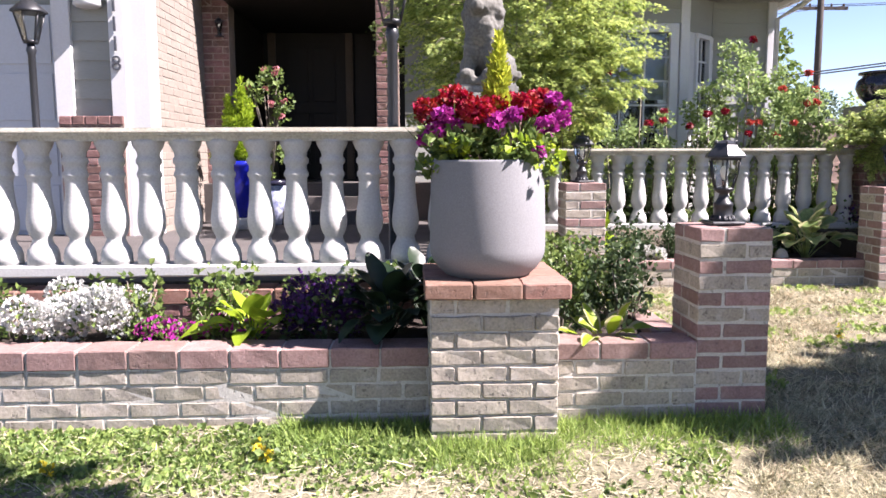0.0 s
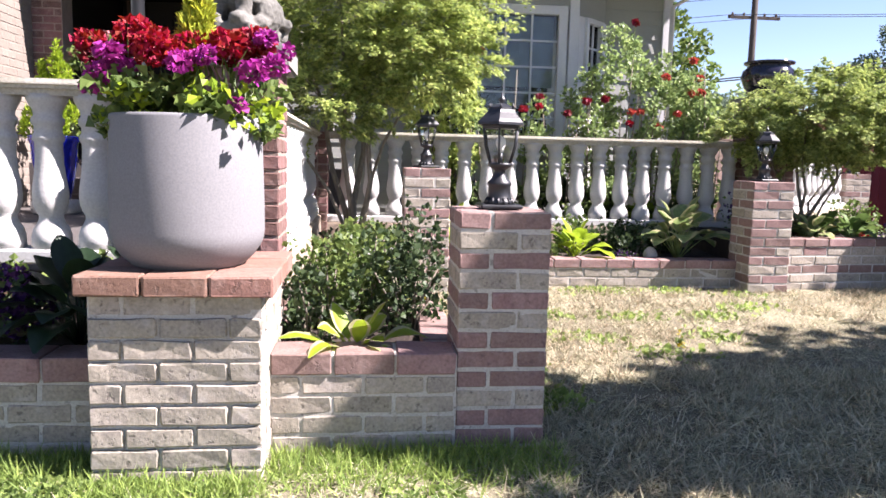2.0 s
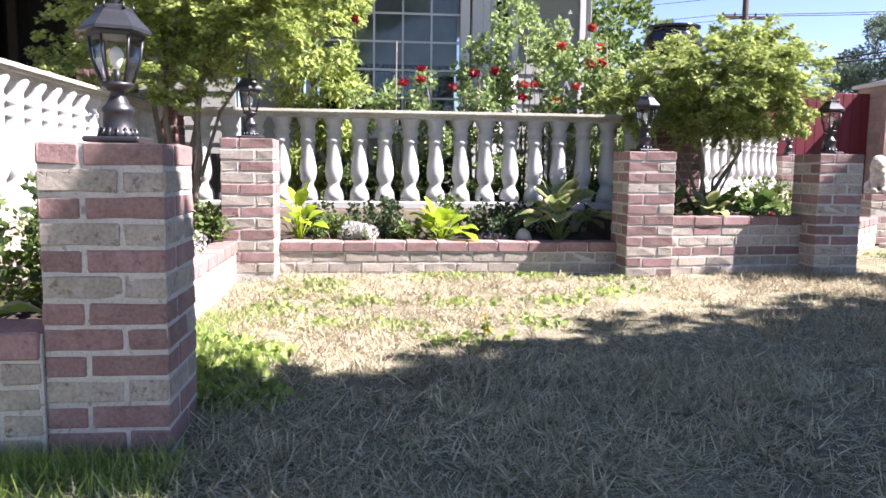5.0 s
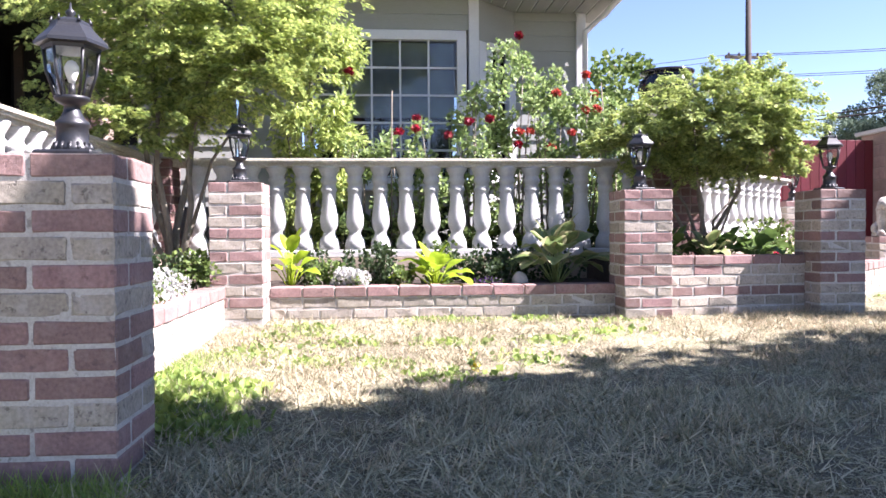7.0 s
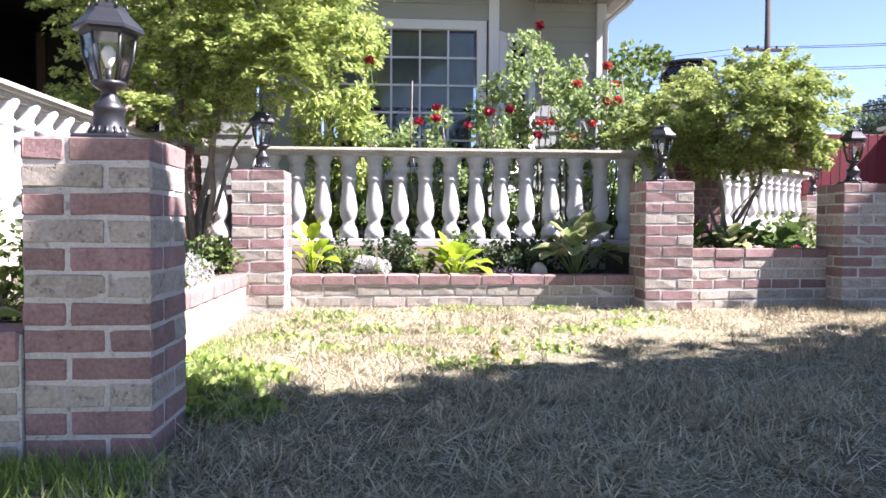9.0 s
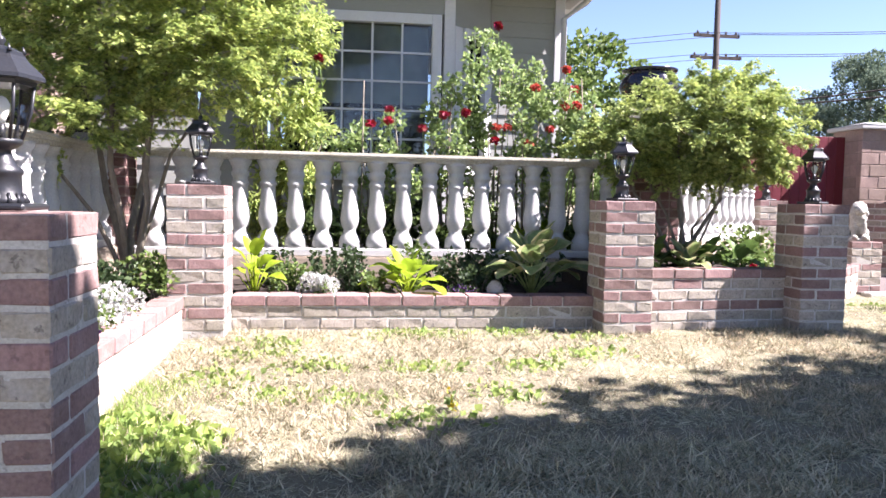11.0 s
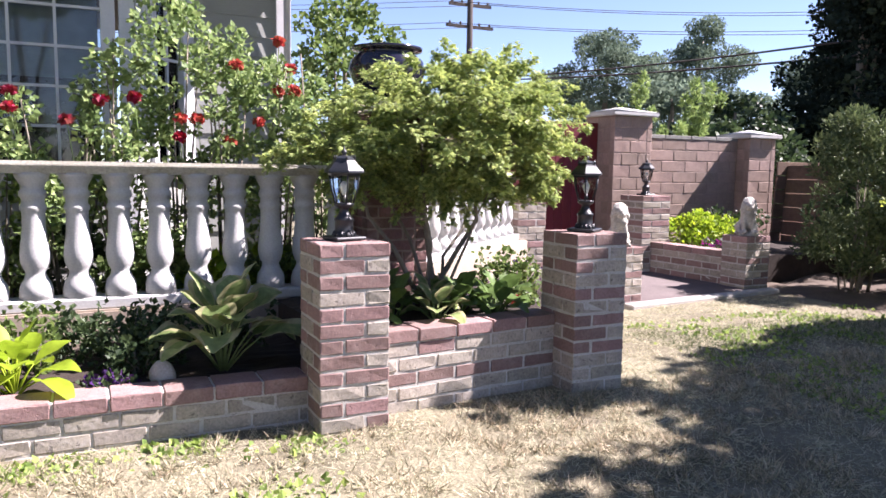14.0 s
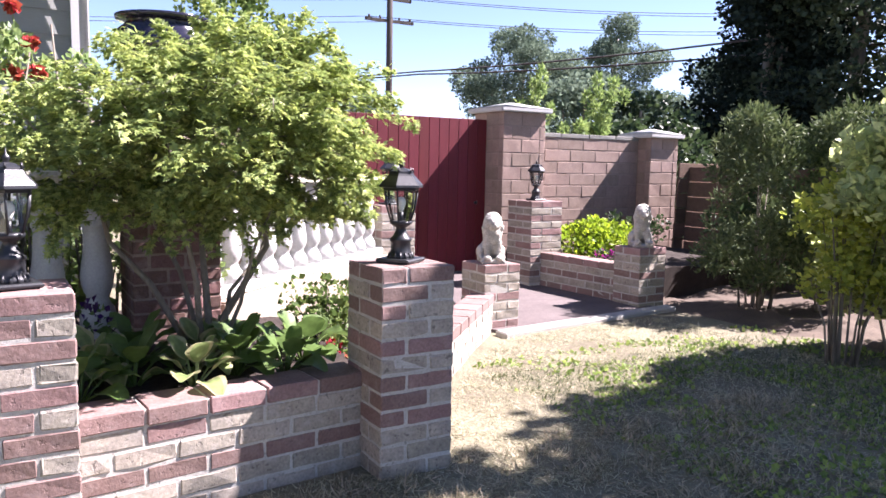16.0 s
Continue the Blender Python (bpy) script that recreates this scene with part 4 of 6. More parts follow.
# garage wing
slab("garage_wall", -6.6, -2.62, 7.9, 8.02, 2.75, 4.4, SIDING, house)
slab("garage_door", -6.4, -3.39, 7.80, 7.86, 0.6, 2.9, GARAGE, house, "pale blue-white panelled garage door in shade")
for i in range(4):
    slab("garage_door_panel", -6.3, -3.47, 7.785, 7.802, 0.68 + i * 0.55, 1.14 + i * 0.55, GARAGE, house)
slab("garage_trim", -3.39, -3.22, 7.66, 7.84, 0.6, 3.9, TRIM, house)
slab("garage_corner_wall", -3.22, -2.60, 7.72, 7.9, 0.4, 3.9, SIDING, house)
boards(house, -3.22, -2.83, 7.72, 1.80, 3.8)
slab("garage_trim", -2.83, -2.68, 7.60, 7.76, 0.6, 3.9, TRIM, house)
slab("garage_trim", -2.68, -2.47, 7.63, 7.9, 0.6, 3.9, TRIM, house)
slab("garage_eave", -6.8, -2.4, 7.05, 8.0, 3.75, 3.95, TRIM, house)
slab("garage_roof", -6.9, -2.3, 7.0, 12.0, 3.95, 4.2, ROOF, house)
rw = brick_wall("wainscot_wall", (-3.34, 7.58), (-2.72, 7.58), 0.62, 14, "dark red brick wainscot with a brick sill below the siding", 0.09, 0.14, body=DARKRED, cap_mat=DARKRED, cap_len=0.13)
brick_wall("entry_side_wall", (-2.49, 7.92), (-2.45, 9.6), 0.62, 36, "sunlit cream painted brick wall beside the entry", 0, 0.12, body=BEIGE, mortar=BEIGE, bl=0.3, ch=0.085)
brick_wall("entry_column", (-2.46, 9.5), (-2.14, 9.5), 0.62, 36, "dark red brick column with a wall lantern", 0, 0.3, body=DARKRED)
brick_wall("entry_column", (-0.34, 9.0), (-0.08, 9.0), 0.62, 36, "red brick column at the entry", 0, 0.3, body=DARKRED)
slab("column_return", -2.46, -2.14, 9.81, 11.6, 0.6, 3.6, PORCHDARK, house)

for i, ch in enumerate("1118"):
    cu = bpy.data.curves.new("house_number", "FONT")
    cu.body, cu.size, cu.extrude, cu.align_x = ch, 0.20, 0.008, "CENTER"
    tx = new("house_number", cu)
    tx.data.materials.append(NUMBER)
    bpy.context.view_layer.update()
    me = bpy.data.meshes.new_from_object(tx.evaluated_get(bpy.context.evaluated_depsgraph_get()))
    bpy.data.objects.remove(tx)
    me.materials.clear()
    me.materials.append(NUMBER)
    ob = tagged(new("house_number", me), f"dark metal house number digit {ch} on white trim", "house number", "house number digits")
    ob.matrix_basis = pose(-2.765, 7.585, 2.80 - i * 0.185, 90)

# wall lantern and round lamp on the garage corner
def lathe_thing(name, profile, material, at, label, category, seg=24, group=""):
    bm = bmesh.new()
    lathe(bm, profile, seg)
    ob = solid(name, bm, material, label, category, group)
    ob.matrix_basis = pose(*at)
    return ob


small = copy_thing(lamp, pose(-2.24, 9.44, 2.86) @ Matrix.Diagonal((0.52, 0.52, 0.52, 1)))
tagged(small, "small black wall lantern on the dark brick column", "lantern")
lathe_thing("camera_lamp", [(0.10, 0), (0.13, 0.02), (0.12, 0.10), (0.06, 0.14)], TRIM, (-3.02, 7.62, 2.84), "round white floodlight on the siding", "floodlight")


def lamp_post(x, y, z0, h):
    base = empty("lamp_post", (x, y, z0), "tall slim black lamp post with a glazed lantern head", "lamp post", "lamp posts")
    bm = bmesh.new()
    lathe(bm, [(0.06, 0), (0.06, 0.1), (0.035, 0.14), (0.032, h - 0.1), (0.045, h - 0.06), (0.03, h)], 14)
    part("post", bm, BLACK, base, "grey-black post")
    bm = bmesh.new()
    lathe(bm, [(0.06, h), (0.065, h + 0.02), (0.062, h + 0.03)], 6)
    part("collar", bm, BLACK, base)
    for i in range(6):
        a = math.pi / 3 * i + 0.52
        b = a + math.pi / 3
        bm = bmesh.new()
        tube(bm, [(0.06 * math.cos(a), 0.06 * math.sin(a), h + 0.02), (0.125 * math.cos(a), 0.125 * math.sin(a), h + 0.27)], [0.007, 0.007], 5)
        part("frame_bar", bm, BLACK, base)
        bm = bmesh.new()
        q = [bm.verts.new((r * math.cos(t), r * math.sin(t), z)) for r, t, z in ((0.058, a, h + 0.03), (0.058, b, h + 0.03), (0.122, b, h + 0.27), (0.122, a, h + 0.27))]
        bm.faces.new(q)
        bmesh.ops.solidify(bm, geom=bm.faces[:], thickness=0.0015)
        part("pane", bm, GLASS, base).visible_shadow = False
    bm = bmesh.new()
    lathe(bm, [(0.13, h + 0.265), (0.155, h + 0.27), (0.15, h + 0.29), (0.06, h + 0.37), (0.02, h + 0.39), (0.025, h + 0.42), (0.005, h + 0.46)], 6)
    part("roof", bm, BLACK, base)
    return base


lamp_post(-3.32, 7.1, 0.6, 1.82)
lamp_post(-0.03, 4.85, 0.6, 1.60)

# patio things
slab_stone = bmesh.new()
lathe(slab_stone, [(0.20, 0), (0.22, 0.02), (0.22, 0.11), (0.19, 0.13)], 24)
solid("plinth_stone", slab_stone, CONC, "low round stone plinth under the blue pot", "stone plinth").matrix_basis = pose(-1.8, 8.3, 0.638)
lathe_thing("blue_pot", [(0.11, 0), (0.125, 0.01), (0.155, 0.12), (0.195, 0.35), (0.205, 0.53), (0.222, 0.555), (0.225, 0.60), (0.20, 0.61), (0.185, 0.56), (0.02, 0.55)], BLUE, (-1.8, 8.3, 0.766), "tall cobalt blue glazed pot on a stone plinth", "plant pot", 36)
cyp = empty("dwarf_cypress", (-1.8, 8.3, 1.33), "bright lime dwarf cypress growing in the blue pot", "shrub")
rng = random.Random(21)
foliage("foliage", cyp, L_LIME, [((-0.09 if k % 2 else 0.07) + rng.uniform(-0.13, 0.13) * (1 - k / 46), rng.uniform(-0.14, 0.14) * (1 - k / 46), 0.02 + k * (0.022 if k % 2 == 0 else 0.017), 0.085 * (1 - k / 50), 0.085 * (1 - k / 50), 0.1) for k in range(38)], 8500, 0.042, "lance", 22, 1.5)
glazed = empty("square_pot", (-1.55, 8.85, 0.638), "square white glazed pot with blue rim beside the entry", "plant pot")
bm = bmesh.new()
lathe(bm, [(0.16, 0.0), (0.175, 0.02), (0.225, 0.46), (0.20, 0.48), (0.02, 0.45)], 4)
part("body", bm, POTGLAZE, glazed)
bm = bmesh.new()
lathe(bm, [(0.226, 0.455), (0.24, 0.465), (0.24, 0.51), (0.205, 0.515), (0.20, 0.47)], 4)
part("rim", bm, URN, glazed, "dark blue glazed rim")
ros = empty("potted_rose", (-1.55, 8.85, 1.12), "tall potted rose with pale pink blooms beside the entry", "shrub")
spots = [(rng.uniform(-0.22, 0.22), rng.uniform(-0.1, 0.1), rng.uniform(0, 1.25), 0.07, 0.07, 0.09) for k in range(16)]
foliage("foliage", ros, L_MID, spots, 520, 0.05, "oval", 23)
for c in spots[:9]:
    bm = bmesh.new()
    tube(bm, [(0, 0, 0.0), (c[0] * 0.5, c[1] * 0.5, c[2] * 0.6), c[:3]], [0.008, 0.006, 0.003], 5)
    part("stem", bm, BARK, ros)
flower_heads("blooms", ros, F_PINK, [(rng.uniform(-0.24, 0.26), -0.1, rng.uniform(0.75, 1.3), 0.04) for k in range(9)], 160, 0.03, 24)

# ---- gate, walls and fence at the far side ----
def post_pier(x, y, w, z0, n, label, cap_over=0.07):
    k = round(n * CH / 0.165)
    return tall_pier(x, y, w, z0, k, label, 0, TANBRICK, WHITE, cap_over, 0.06, 0.075, n * CH / k, 0.33)


post_pier(9.97, 11.75, 0.66, 0.2, 26, "tall tan brick gate pier with a white cap")
post_pier(12.55, 11.75, 0.55, 0.2, 23, "tan brick gate pier with a white cap in tree shade")
brick_wall("garden_wall", (10.6, 12.0), (12.6, 12.0), 0.2, 11, "tan block garden wall with flat coping, partly in shade", 0.06, 0.2, body=TANBRICK, bl=0.45, ch=0.161, cap_mat=CAPSTONE)
brick_wall("garden_wall", (6.6, 12.4), (7.95, 12.4), 0.2, 11, "tan brick wall beside the red gate", 0.06, 0.2, body=TANBRICK, bl=0.4, ch=0.161, cap_mat=CAPSTONE)
gate = empty("wooden_gate", (0, 0, 0), "tall dark red painted wooden gate, closed, half in shadow", "gate")
for i in range(14):
    x = 7.97 + i * 0.142
    slab("gate_board", x, x + 0.137, 12.1, 12.13, 0.22, 2.16, GATE, gate)
for z in (0.5, 1.2, 1.9):
    slab("gate_rail", 7.97, 9.96, 12.132, 12.17, z, z + 0.1, GATE, gate)
bm = bmesh.new()
lathe(bm, [(0.02, 0), (0.025, 0.02), (0.012, 0.04)], 10)
hd = part("latch", bm, BLACK, gate)
hd.matrix_local = pose(9.8, 12.10, 1.1, 90)
fence = empty("wooden_fence", (0, 0, 0), "weathered brown board fence in deep shade", "fence")
for i in range(7):
    slab("fence_board", 12.7, 13.6, 11.4 - 0.01 * i, 11.43 - 0.01 * i, 0.2 + i * 0.21, 0.4 + i * 0.21, FENCE, fence)
    for k in range(4):
        slab("fence_board", 12.9, 12.93, 9.0 - 2.4 * k, 11.38 - 2.4 * k, 0.15 + i * 0.21, 0.35 + i * 0.21, FENCE, fence)

# paved entry by the lion piers
bm = bmesh.new()
vs = [bm.verts.new(p) for p in ((8.1, 9.0, 0.205), (10.1, 9.2, 0.205), (10.0, 12.1, 0.215), (7.6, 12.1, 0.215), (7.6, 9.6, 0.21))]
f = bm.faces.new(vs)
ext = bmesh.ops.extrude_face_region(bm, geom=[f])
for g in ext["geom"]:
    if isinstance(g, bmesh.types.BMVert):
        g.co.z -= 0.12
solid("paved_path", bm, PAVE, "grey-brown paved path between the lion piers", "path", kind="structure")
bm = bmesh.new()
box(bm, 0, 2.25, -0.07, 0.07, -0.1, 0.055)
soften(bm, 0.012)
solid("path_edge", bm, CONC, "pale concrete edging strip at the lawn", "kerb", kind="structure").matrix_basis = pose(8.0, 8.93, 0.165, 0, 0, 6)

# ---- trees ----
def maple(at, label, stems, lobes, per, size, material, seed):
    """A Japanese maple: forked stems, twigs that fan outwards and down in tiers, and lobed leaves lying along each twig.
    Each lobe is (x, y, z, rx, ry, rz, number of twigs)."""
    base = empty("maple_tree", at, label, "tree")
    bm = bmesh.new()
    limbs(bm, (0, 0, -0.05), stems, 0.05, seed)
    rs = np.random.RandomState(seed)
    pts, dirs, twigs = [], [], bmesh.new()
    for cx, cy, cz, rx, ry, rz, n in lobes:
        for k in range(n):
            v = rs.normal(size=3)
            v /= np.linalg.norm(v)
            q = rs.uniform(0.25, 0.86) ** 0.7
            lean = 1 - 0.22 * (v[2] < -0.3)
            p = np.array((cx + rx * v[0] * q * lean, cy + ry * v[1] * q * lean, cz + rz * v[2] * q))
            out = np.array((v[0], v[1], 0.25 * v[2] + 0.12))
            out = out / np.linalg.norm(out) + rs.normal(size=3) * (0.35, 0.35, 0.12)
            out /= np.linalg.norm(out)
            ln = rs.uniform(0.16, 0.36) * (rx + ry) * 0.5
            side = np.cross(out, (0, 0, 1))
            f = rs.uniform(0, 1, per)
            off = rs.normal(size=per) * 0.21 * ln * (1.1 - 0.6 * f)
            drop = -0.30 * ln * f * f
            a = p + out * (f * ln)[:, None] + side * off[:, None]
            a[:, 2] += drop + rs.normal(size=per) * 0.018
            pts.append(a)
            dirs.append(out * 1.6 + side * np.sign(off)[:, None] * rs.uniform(0.2, 1.4, per)[:, None] + np.array((0, 0, -0.75)))
            if k % 3 == 0:
                e = p + out * ln
                tube(twigs, [p - out * 0.12, p + out * ln * 0.5, (e[0], e[1], e[2] - 0.3 * ln)], [0.0035, 0.0025, 0.001], 3)
    part("trunk", bm, BARK, base, "grey branching trunk")
    part("twig", twigs, BARK, base)
    pts, dirs = np.concatenate(pts), np.concatenate(dirs)
    me = leaves(pts, size, "palm", seed + 5, 0.0, dirs * 1.3, 0.0, 0.4, 1.0, 2.6)
    me.name = "crown"
    me.materials.append(material)
    part("crown", me, None, base)
    return base


maple((5.36, 7.66, 0.54), "small Japanese maple with layered yellow-green leaves and forked grey trunk",
      [((-0.75, 0.1, 1.2), 0.019), ((0.42, -0.1, 1.15), 0.022), ((0.1, 0.3, 1.4), 0.021), ((-0.25, -0.35, 1.3), 0.018), ((0.6, 0.35, 1.0), 0.015), ((-0.4, 0.45, 1.3), 0.016), ((0.25, -0.4, 0.95), 0.013)],
      [(0.08, -0.1, 1.16, 0.80, 0.74, 0.50, 430), (-0.5, -0.1, 1.0, 0.52, 0.42, 0.28, 120), (0.3, -0.1, 1.42, 0.45, 0.4, 0.28, 90), (0.4, -0.2, 0.92, 0.42, 0.4, 0.22, 80)], 84, 0.027, L_MAPLE2, 32)
maple((1.03, 7.35, 0.36), "taller Japanese maple with fine green leaves and several grey stems",
      [((-0.5, 0.2, 2.0), 0.032), ((0.35, -0.15, 1.8), 0.03), ((0.1, 0.4, 2.4), 0.032), ((-0.7, -0.3, 1.6), 0.02), ((0.6, 0.3, 1.9), 0.02), ((-0.15, -0.3, 2.5), 0.028)],
      [(0.05, 0.1, 2.3, 1.3, 0.95, 1.15, 760), (-0.25, -0.3, 1.3, 0.75, 0.5, 0.3, 90), (0.55, -0.2, 1.75, 0.7, 0.6, 0.42, 150)], 66, 0.032, L_MAPLE, 35)


def shrub(name, at, label, clumps, n, size, material, seed, shape="oval", category="shrub", up=0.6, stems=6, group="", shell=0.3):
    base = empty(name, at, label, category, group)
    rng = random.Random(seed)
    bm = bmesh.new()
    top = max(c[2] for c in clumps)
    for _ in range(stems):
        c = clumps[rng.randrange(len(clumps))]
        tube(bm, [(c[0] * 0.4, c[1] * 0.4, -0.03), (c[0] * 0.5, c[1] * 0.6, c[2] * 0.5), (c[0], c[1], c[2])], [0.006 + top * 0.004, 0.005 + top * 0.002, 0.003], 5)
    part("woody_base", bm, BARK, base)
    foliage("foliage", base, material, clumps, n, size, shape, seed, up, 0, shell)
    return base


# climbing roses and shrubs behind the long balustrade
rng = random.Random(41)
for gx, top, n, seed in ((2.45, 1.1, 16, 1), (2.85, 1.25, 18, 2), (3.25, 1.35, 20, 3), (3.6, 1.7, 26, 4), (3.95, 2.1, 34, 5), (4.3, 1.8, 30, 6), (4.65, 1.6, 28, 7), (5.0, 1.5, 26, 8), (5.4, 1.5, 20, 9)):
    cl = []
    for k in range(n):
        f = (k + rng.random()) / n
        r = rng.uniform(0.06, 0.13)
        cl.append((rng.uniform(-0.36, 0.36) * (1 - 0.45 * f), rng.uniform(-0.3, 0.3), 0.2 + top * f, r, r, r))
    shrub("rose_bush", (gx, 8.95, 0.42), "tall airy rose bush with small leaves behind the balustrade", cl, int(75 * n), 0.042, L_ROSE, 50 + seed, "oval", "rose bush", 0.3, 12, "rose bushes", 0.05)
cl = []
for k in range(60):
    f = rng.random()
    cl.append((rng.uniform(-0.42, 0.42), rng.uniform(-0.25, 0.25), 0.3 + 2.3 * f, 0.13, 0.13, 0.12))
shrub("feathery_shrub", (1.95, 9.0, 0.42), "tall feathery light green shrub beside the bay window", cl, 8000, 0.075, L_MAPLE, 49, "lance", "shrub", -0.4, 14, "", 0.05)
blooms = [(2.31, 2.36, F_DRED), (2.78, 1.79, F_RED), (2.95, 1.92, F_DRED), (3.66, 1.92, F_DRED), (3.26, 1.76, F_DRED), (3.94, 1.67, F_RED), (4.32, 2.17, F_ORANGE), (4.61, 2.35, F_ORANGE), (4.69, 2.17, F_ORANGE), (4.72, 2.02, F_ORANGE), (3.95, 2.72, F_DRED),
          (4.06, 1.79, F_ORANGE), (4.26, 1.65, F_ORANGE), (4.61, 2.01, F_ORANGE), (2.95, 1.82, F_RED), (3.46, 1.89, F_DRED), (3.95, 1.79, F_ORANGE), (1.57, 2.34, F_ORANGE), (4.83, 1.39, F_RED), (4.47, 1.79, F_ORANGE)]
for i, (x, z, fm) in enumerate(blooms):
    b = empty("rose_bloom", (x, 8.68, z), {F_RED: "full red rose bloom on a tall stem", F_DRED: "dark crimson rose bloom on a tall stem", F_ORANGE: "coral rose bloom on a tall stem"}[fm], "rose", "rose blooms")
    flower_heads("petals", b, fm, [(0, 0, 0, 0.042), (0, 0, 0.01, 0.025)], 46, 0.038, 60 + i)
    bm = bmesh.new()
    tube(bm, [(0, 0, -0.01), (0.03, 0.12, -0.25), (0.02, 0.25, -0.55)], [0.003, 0.004, 0.005], 5)
    part("stem", bm, L_ROSE, b)
for x0, x1, z1, s in ((3.75, 4.25, 1.75, 1), (2.7, 2.72, 2.2, 2), (3.2, 3.0, 1.9, 3), (4.4, 4.7, 2.2, 4), (3.5, 3.55, 2.3, 5), (4.95, 4.8, 2.3, 6)):
    bm = bmesh.new()
    tube(bm, [(x0, 8.9, 0.4), (x0 * 0.7 + x1 * 0.3, 8.85, 0.9), (x1, 8.8, z1)], [0.011, 0.008, 0.005], 6)
    solid("rose_cane", bm, BARK, "long bare rose cane rising behind the balustrade", "rose cane", "rose canes")
for gx, gy, w, h, m, n, seed in ((4.3, 8.75, 0.28, 0.42, L_LIME, 500, 71), (3.75, 8.8, 0.25, 0.38, L_MID, 380, 72), (4.75, 8.8, 0.25, 0.4, L_MID, 380, 73), (2.35, 8.9, 0.25, 0.55, L_DARK, 500, 74), (3.15, 9.2, 0.4, 0.6, L_DARK, 700, 75)):
    rg = random.Random(seed)
    shrub("low_shrub", (gx, gy, 0.4), "leafy shrub behind the white balusters", [(rg.uniform(-w, w), rg.uniform(-0.15, 0.15), rg.uniform(0.1, h), 0.13, 0.12, 0.11) for _ in range(14)], n, 0.07, m, seed, "oval", group="shrubs behind balusters")
bed(rect(0.8, 5.4, 8.52, 10.15), 0.41, "dark soil below the house wall")


# ---- plants in the beds ----
def hosta(at, n, length, width, material, seed, label, lean=1.0, height=0.6, group="hostas", edge_mat=None):
    """Arching broad leaves on long stalks; each blade is folded, pointed and droops at its own angle."""
    rng = random.Random(seed)
    base = empty("hosta", at, label, "hosta", group)
    for i in range(n):
        a = 2 * math.pi * (i * 0.382 + rng.uniform(-0.06, 0.06))
        inner = (i + 0.5) / n
        ln = length * rng.uniform(0.8, 1.2)
        rise = height * (1.1 - 0.6 * inner) * rng.uniform(0.8, 1.15)
        start = lean * ln * (0.06 + 0.38 * inner)
        span = ln * 0.62 * (0.45 + 0.55 * inner) * lean
        lift = ln * 0.34 * (1 - 0.75 * inner)
        sag = ln * rng.uniform(0.15, 0.32) * (0.3 + inner)
        wid = width * rng.uniform(0.85, 1.15)
        tilt = rng.uniform(-0.35, 0.35)
        bm = bmesh.new()
        rows = []
        steps = 8
        for k in range(steps + 1):
            f = k / steps
            w = wid * (math.sin(math.pi * (f * 0.96 + 0.02)) ** 0.7) * (1.12 - 0.45 * f)
            z = rise * 0.72 + lift * f * 1.6 - sag * f * f
            row = []
            for sd in (-1, -0.68, 0, 0.68, 1):
                ripple = 0.05 * w * math.sin(9 * f + sd * 2 + i)
                row.append(bm.verts.new((start + span * f, sd * w * 0.5, z + abs(sd) * 0.16 * w + sd * tilt * w * 0.5 + ripple)))
            rows.append(row)
        for p, q in zip(rows, rows[1:]):
            for sd in range(4):
                fc = bm.faces.new((p[sd], p[sd + 1], q[sd + 1], q[sd]))
                fc.smooth = True
                if edge_mat and sd in (0, 3):
                    fc.material_index = 1
        tube(bm, [(0.0, 0, -0.02), (start * 0.55, 0, rise * 0.42), (start, 0, rise * 0.73)], [0.006, 0.005, 0.004], 5)
        ob = part("leaf", bm, material, base)
        if edge_mat:
            ob.data.materials.append(edge_mat)
        ob.matrix_local = pose(0, 0, 0, 0, 0, math.degrees(a))
    return base


def mound(name, at, rx, ry, rz, leaf, flower, nl, nf, fs, seed, label, category="flowers", group=""):
    base = empty(name, at, label, category, group)
    rng = random.Random(seed)
    cl = [(rng.uniform(-1, 1) * rx * 0.75, rng.uniform(-1, 1) * ry * 0.75, rz * rng.uniform(0.1, 0.7), rx * 0.35, ry * 0.35, rz * 0.35) for _ in range(16)]
    foliage("foliage", base, leaf, cl, nl, 0.03, "oval", seed, 0.6)
    if flower:
        foliage("blossom", base, flower, [(c[0], c[1], c[2] + rz * 0.12, c[3], c[4], c[5]) for c in cl], nf, fs, "petal", seed + 1, 1.2, 0, 0.75)
    return base


def spiky(at, h, n, seed, material, label, spread=0.12, leaf=0.035, group="upright shrubs", dens=26):
    """Upright leafy stems in a clump."""
    rng = random.Random(seed)
    cl = []
    for _ in range(n):
        a, q = rng.uniform(0, 6.28), spread * math.sqrt(rng.random())
        hh = h * rng.uniform(0.6, 1.1)
        dx, dy = rng.uniform(-0.06, 0.06), rng.uniform(-0.06, 0.06)
        for k in range(5):
            f = (k + 0.5) / 5
            cl.append((q * math.cos(a) + dx * f, q * math.sin(a) + dy * f, hh * f, 0.028, 0.028, hh * 0.12))
    return shrub("upright_shrub", at, label, cl, n * dens, leaf, material, seed, "oval", "shrub", 0.9, n, group)


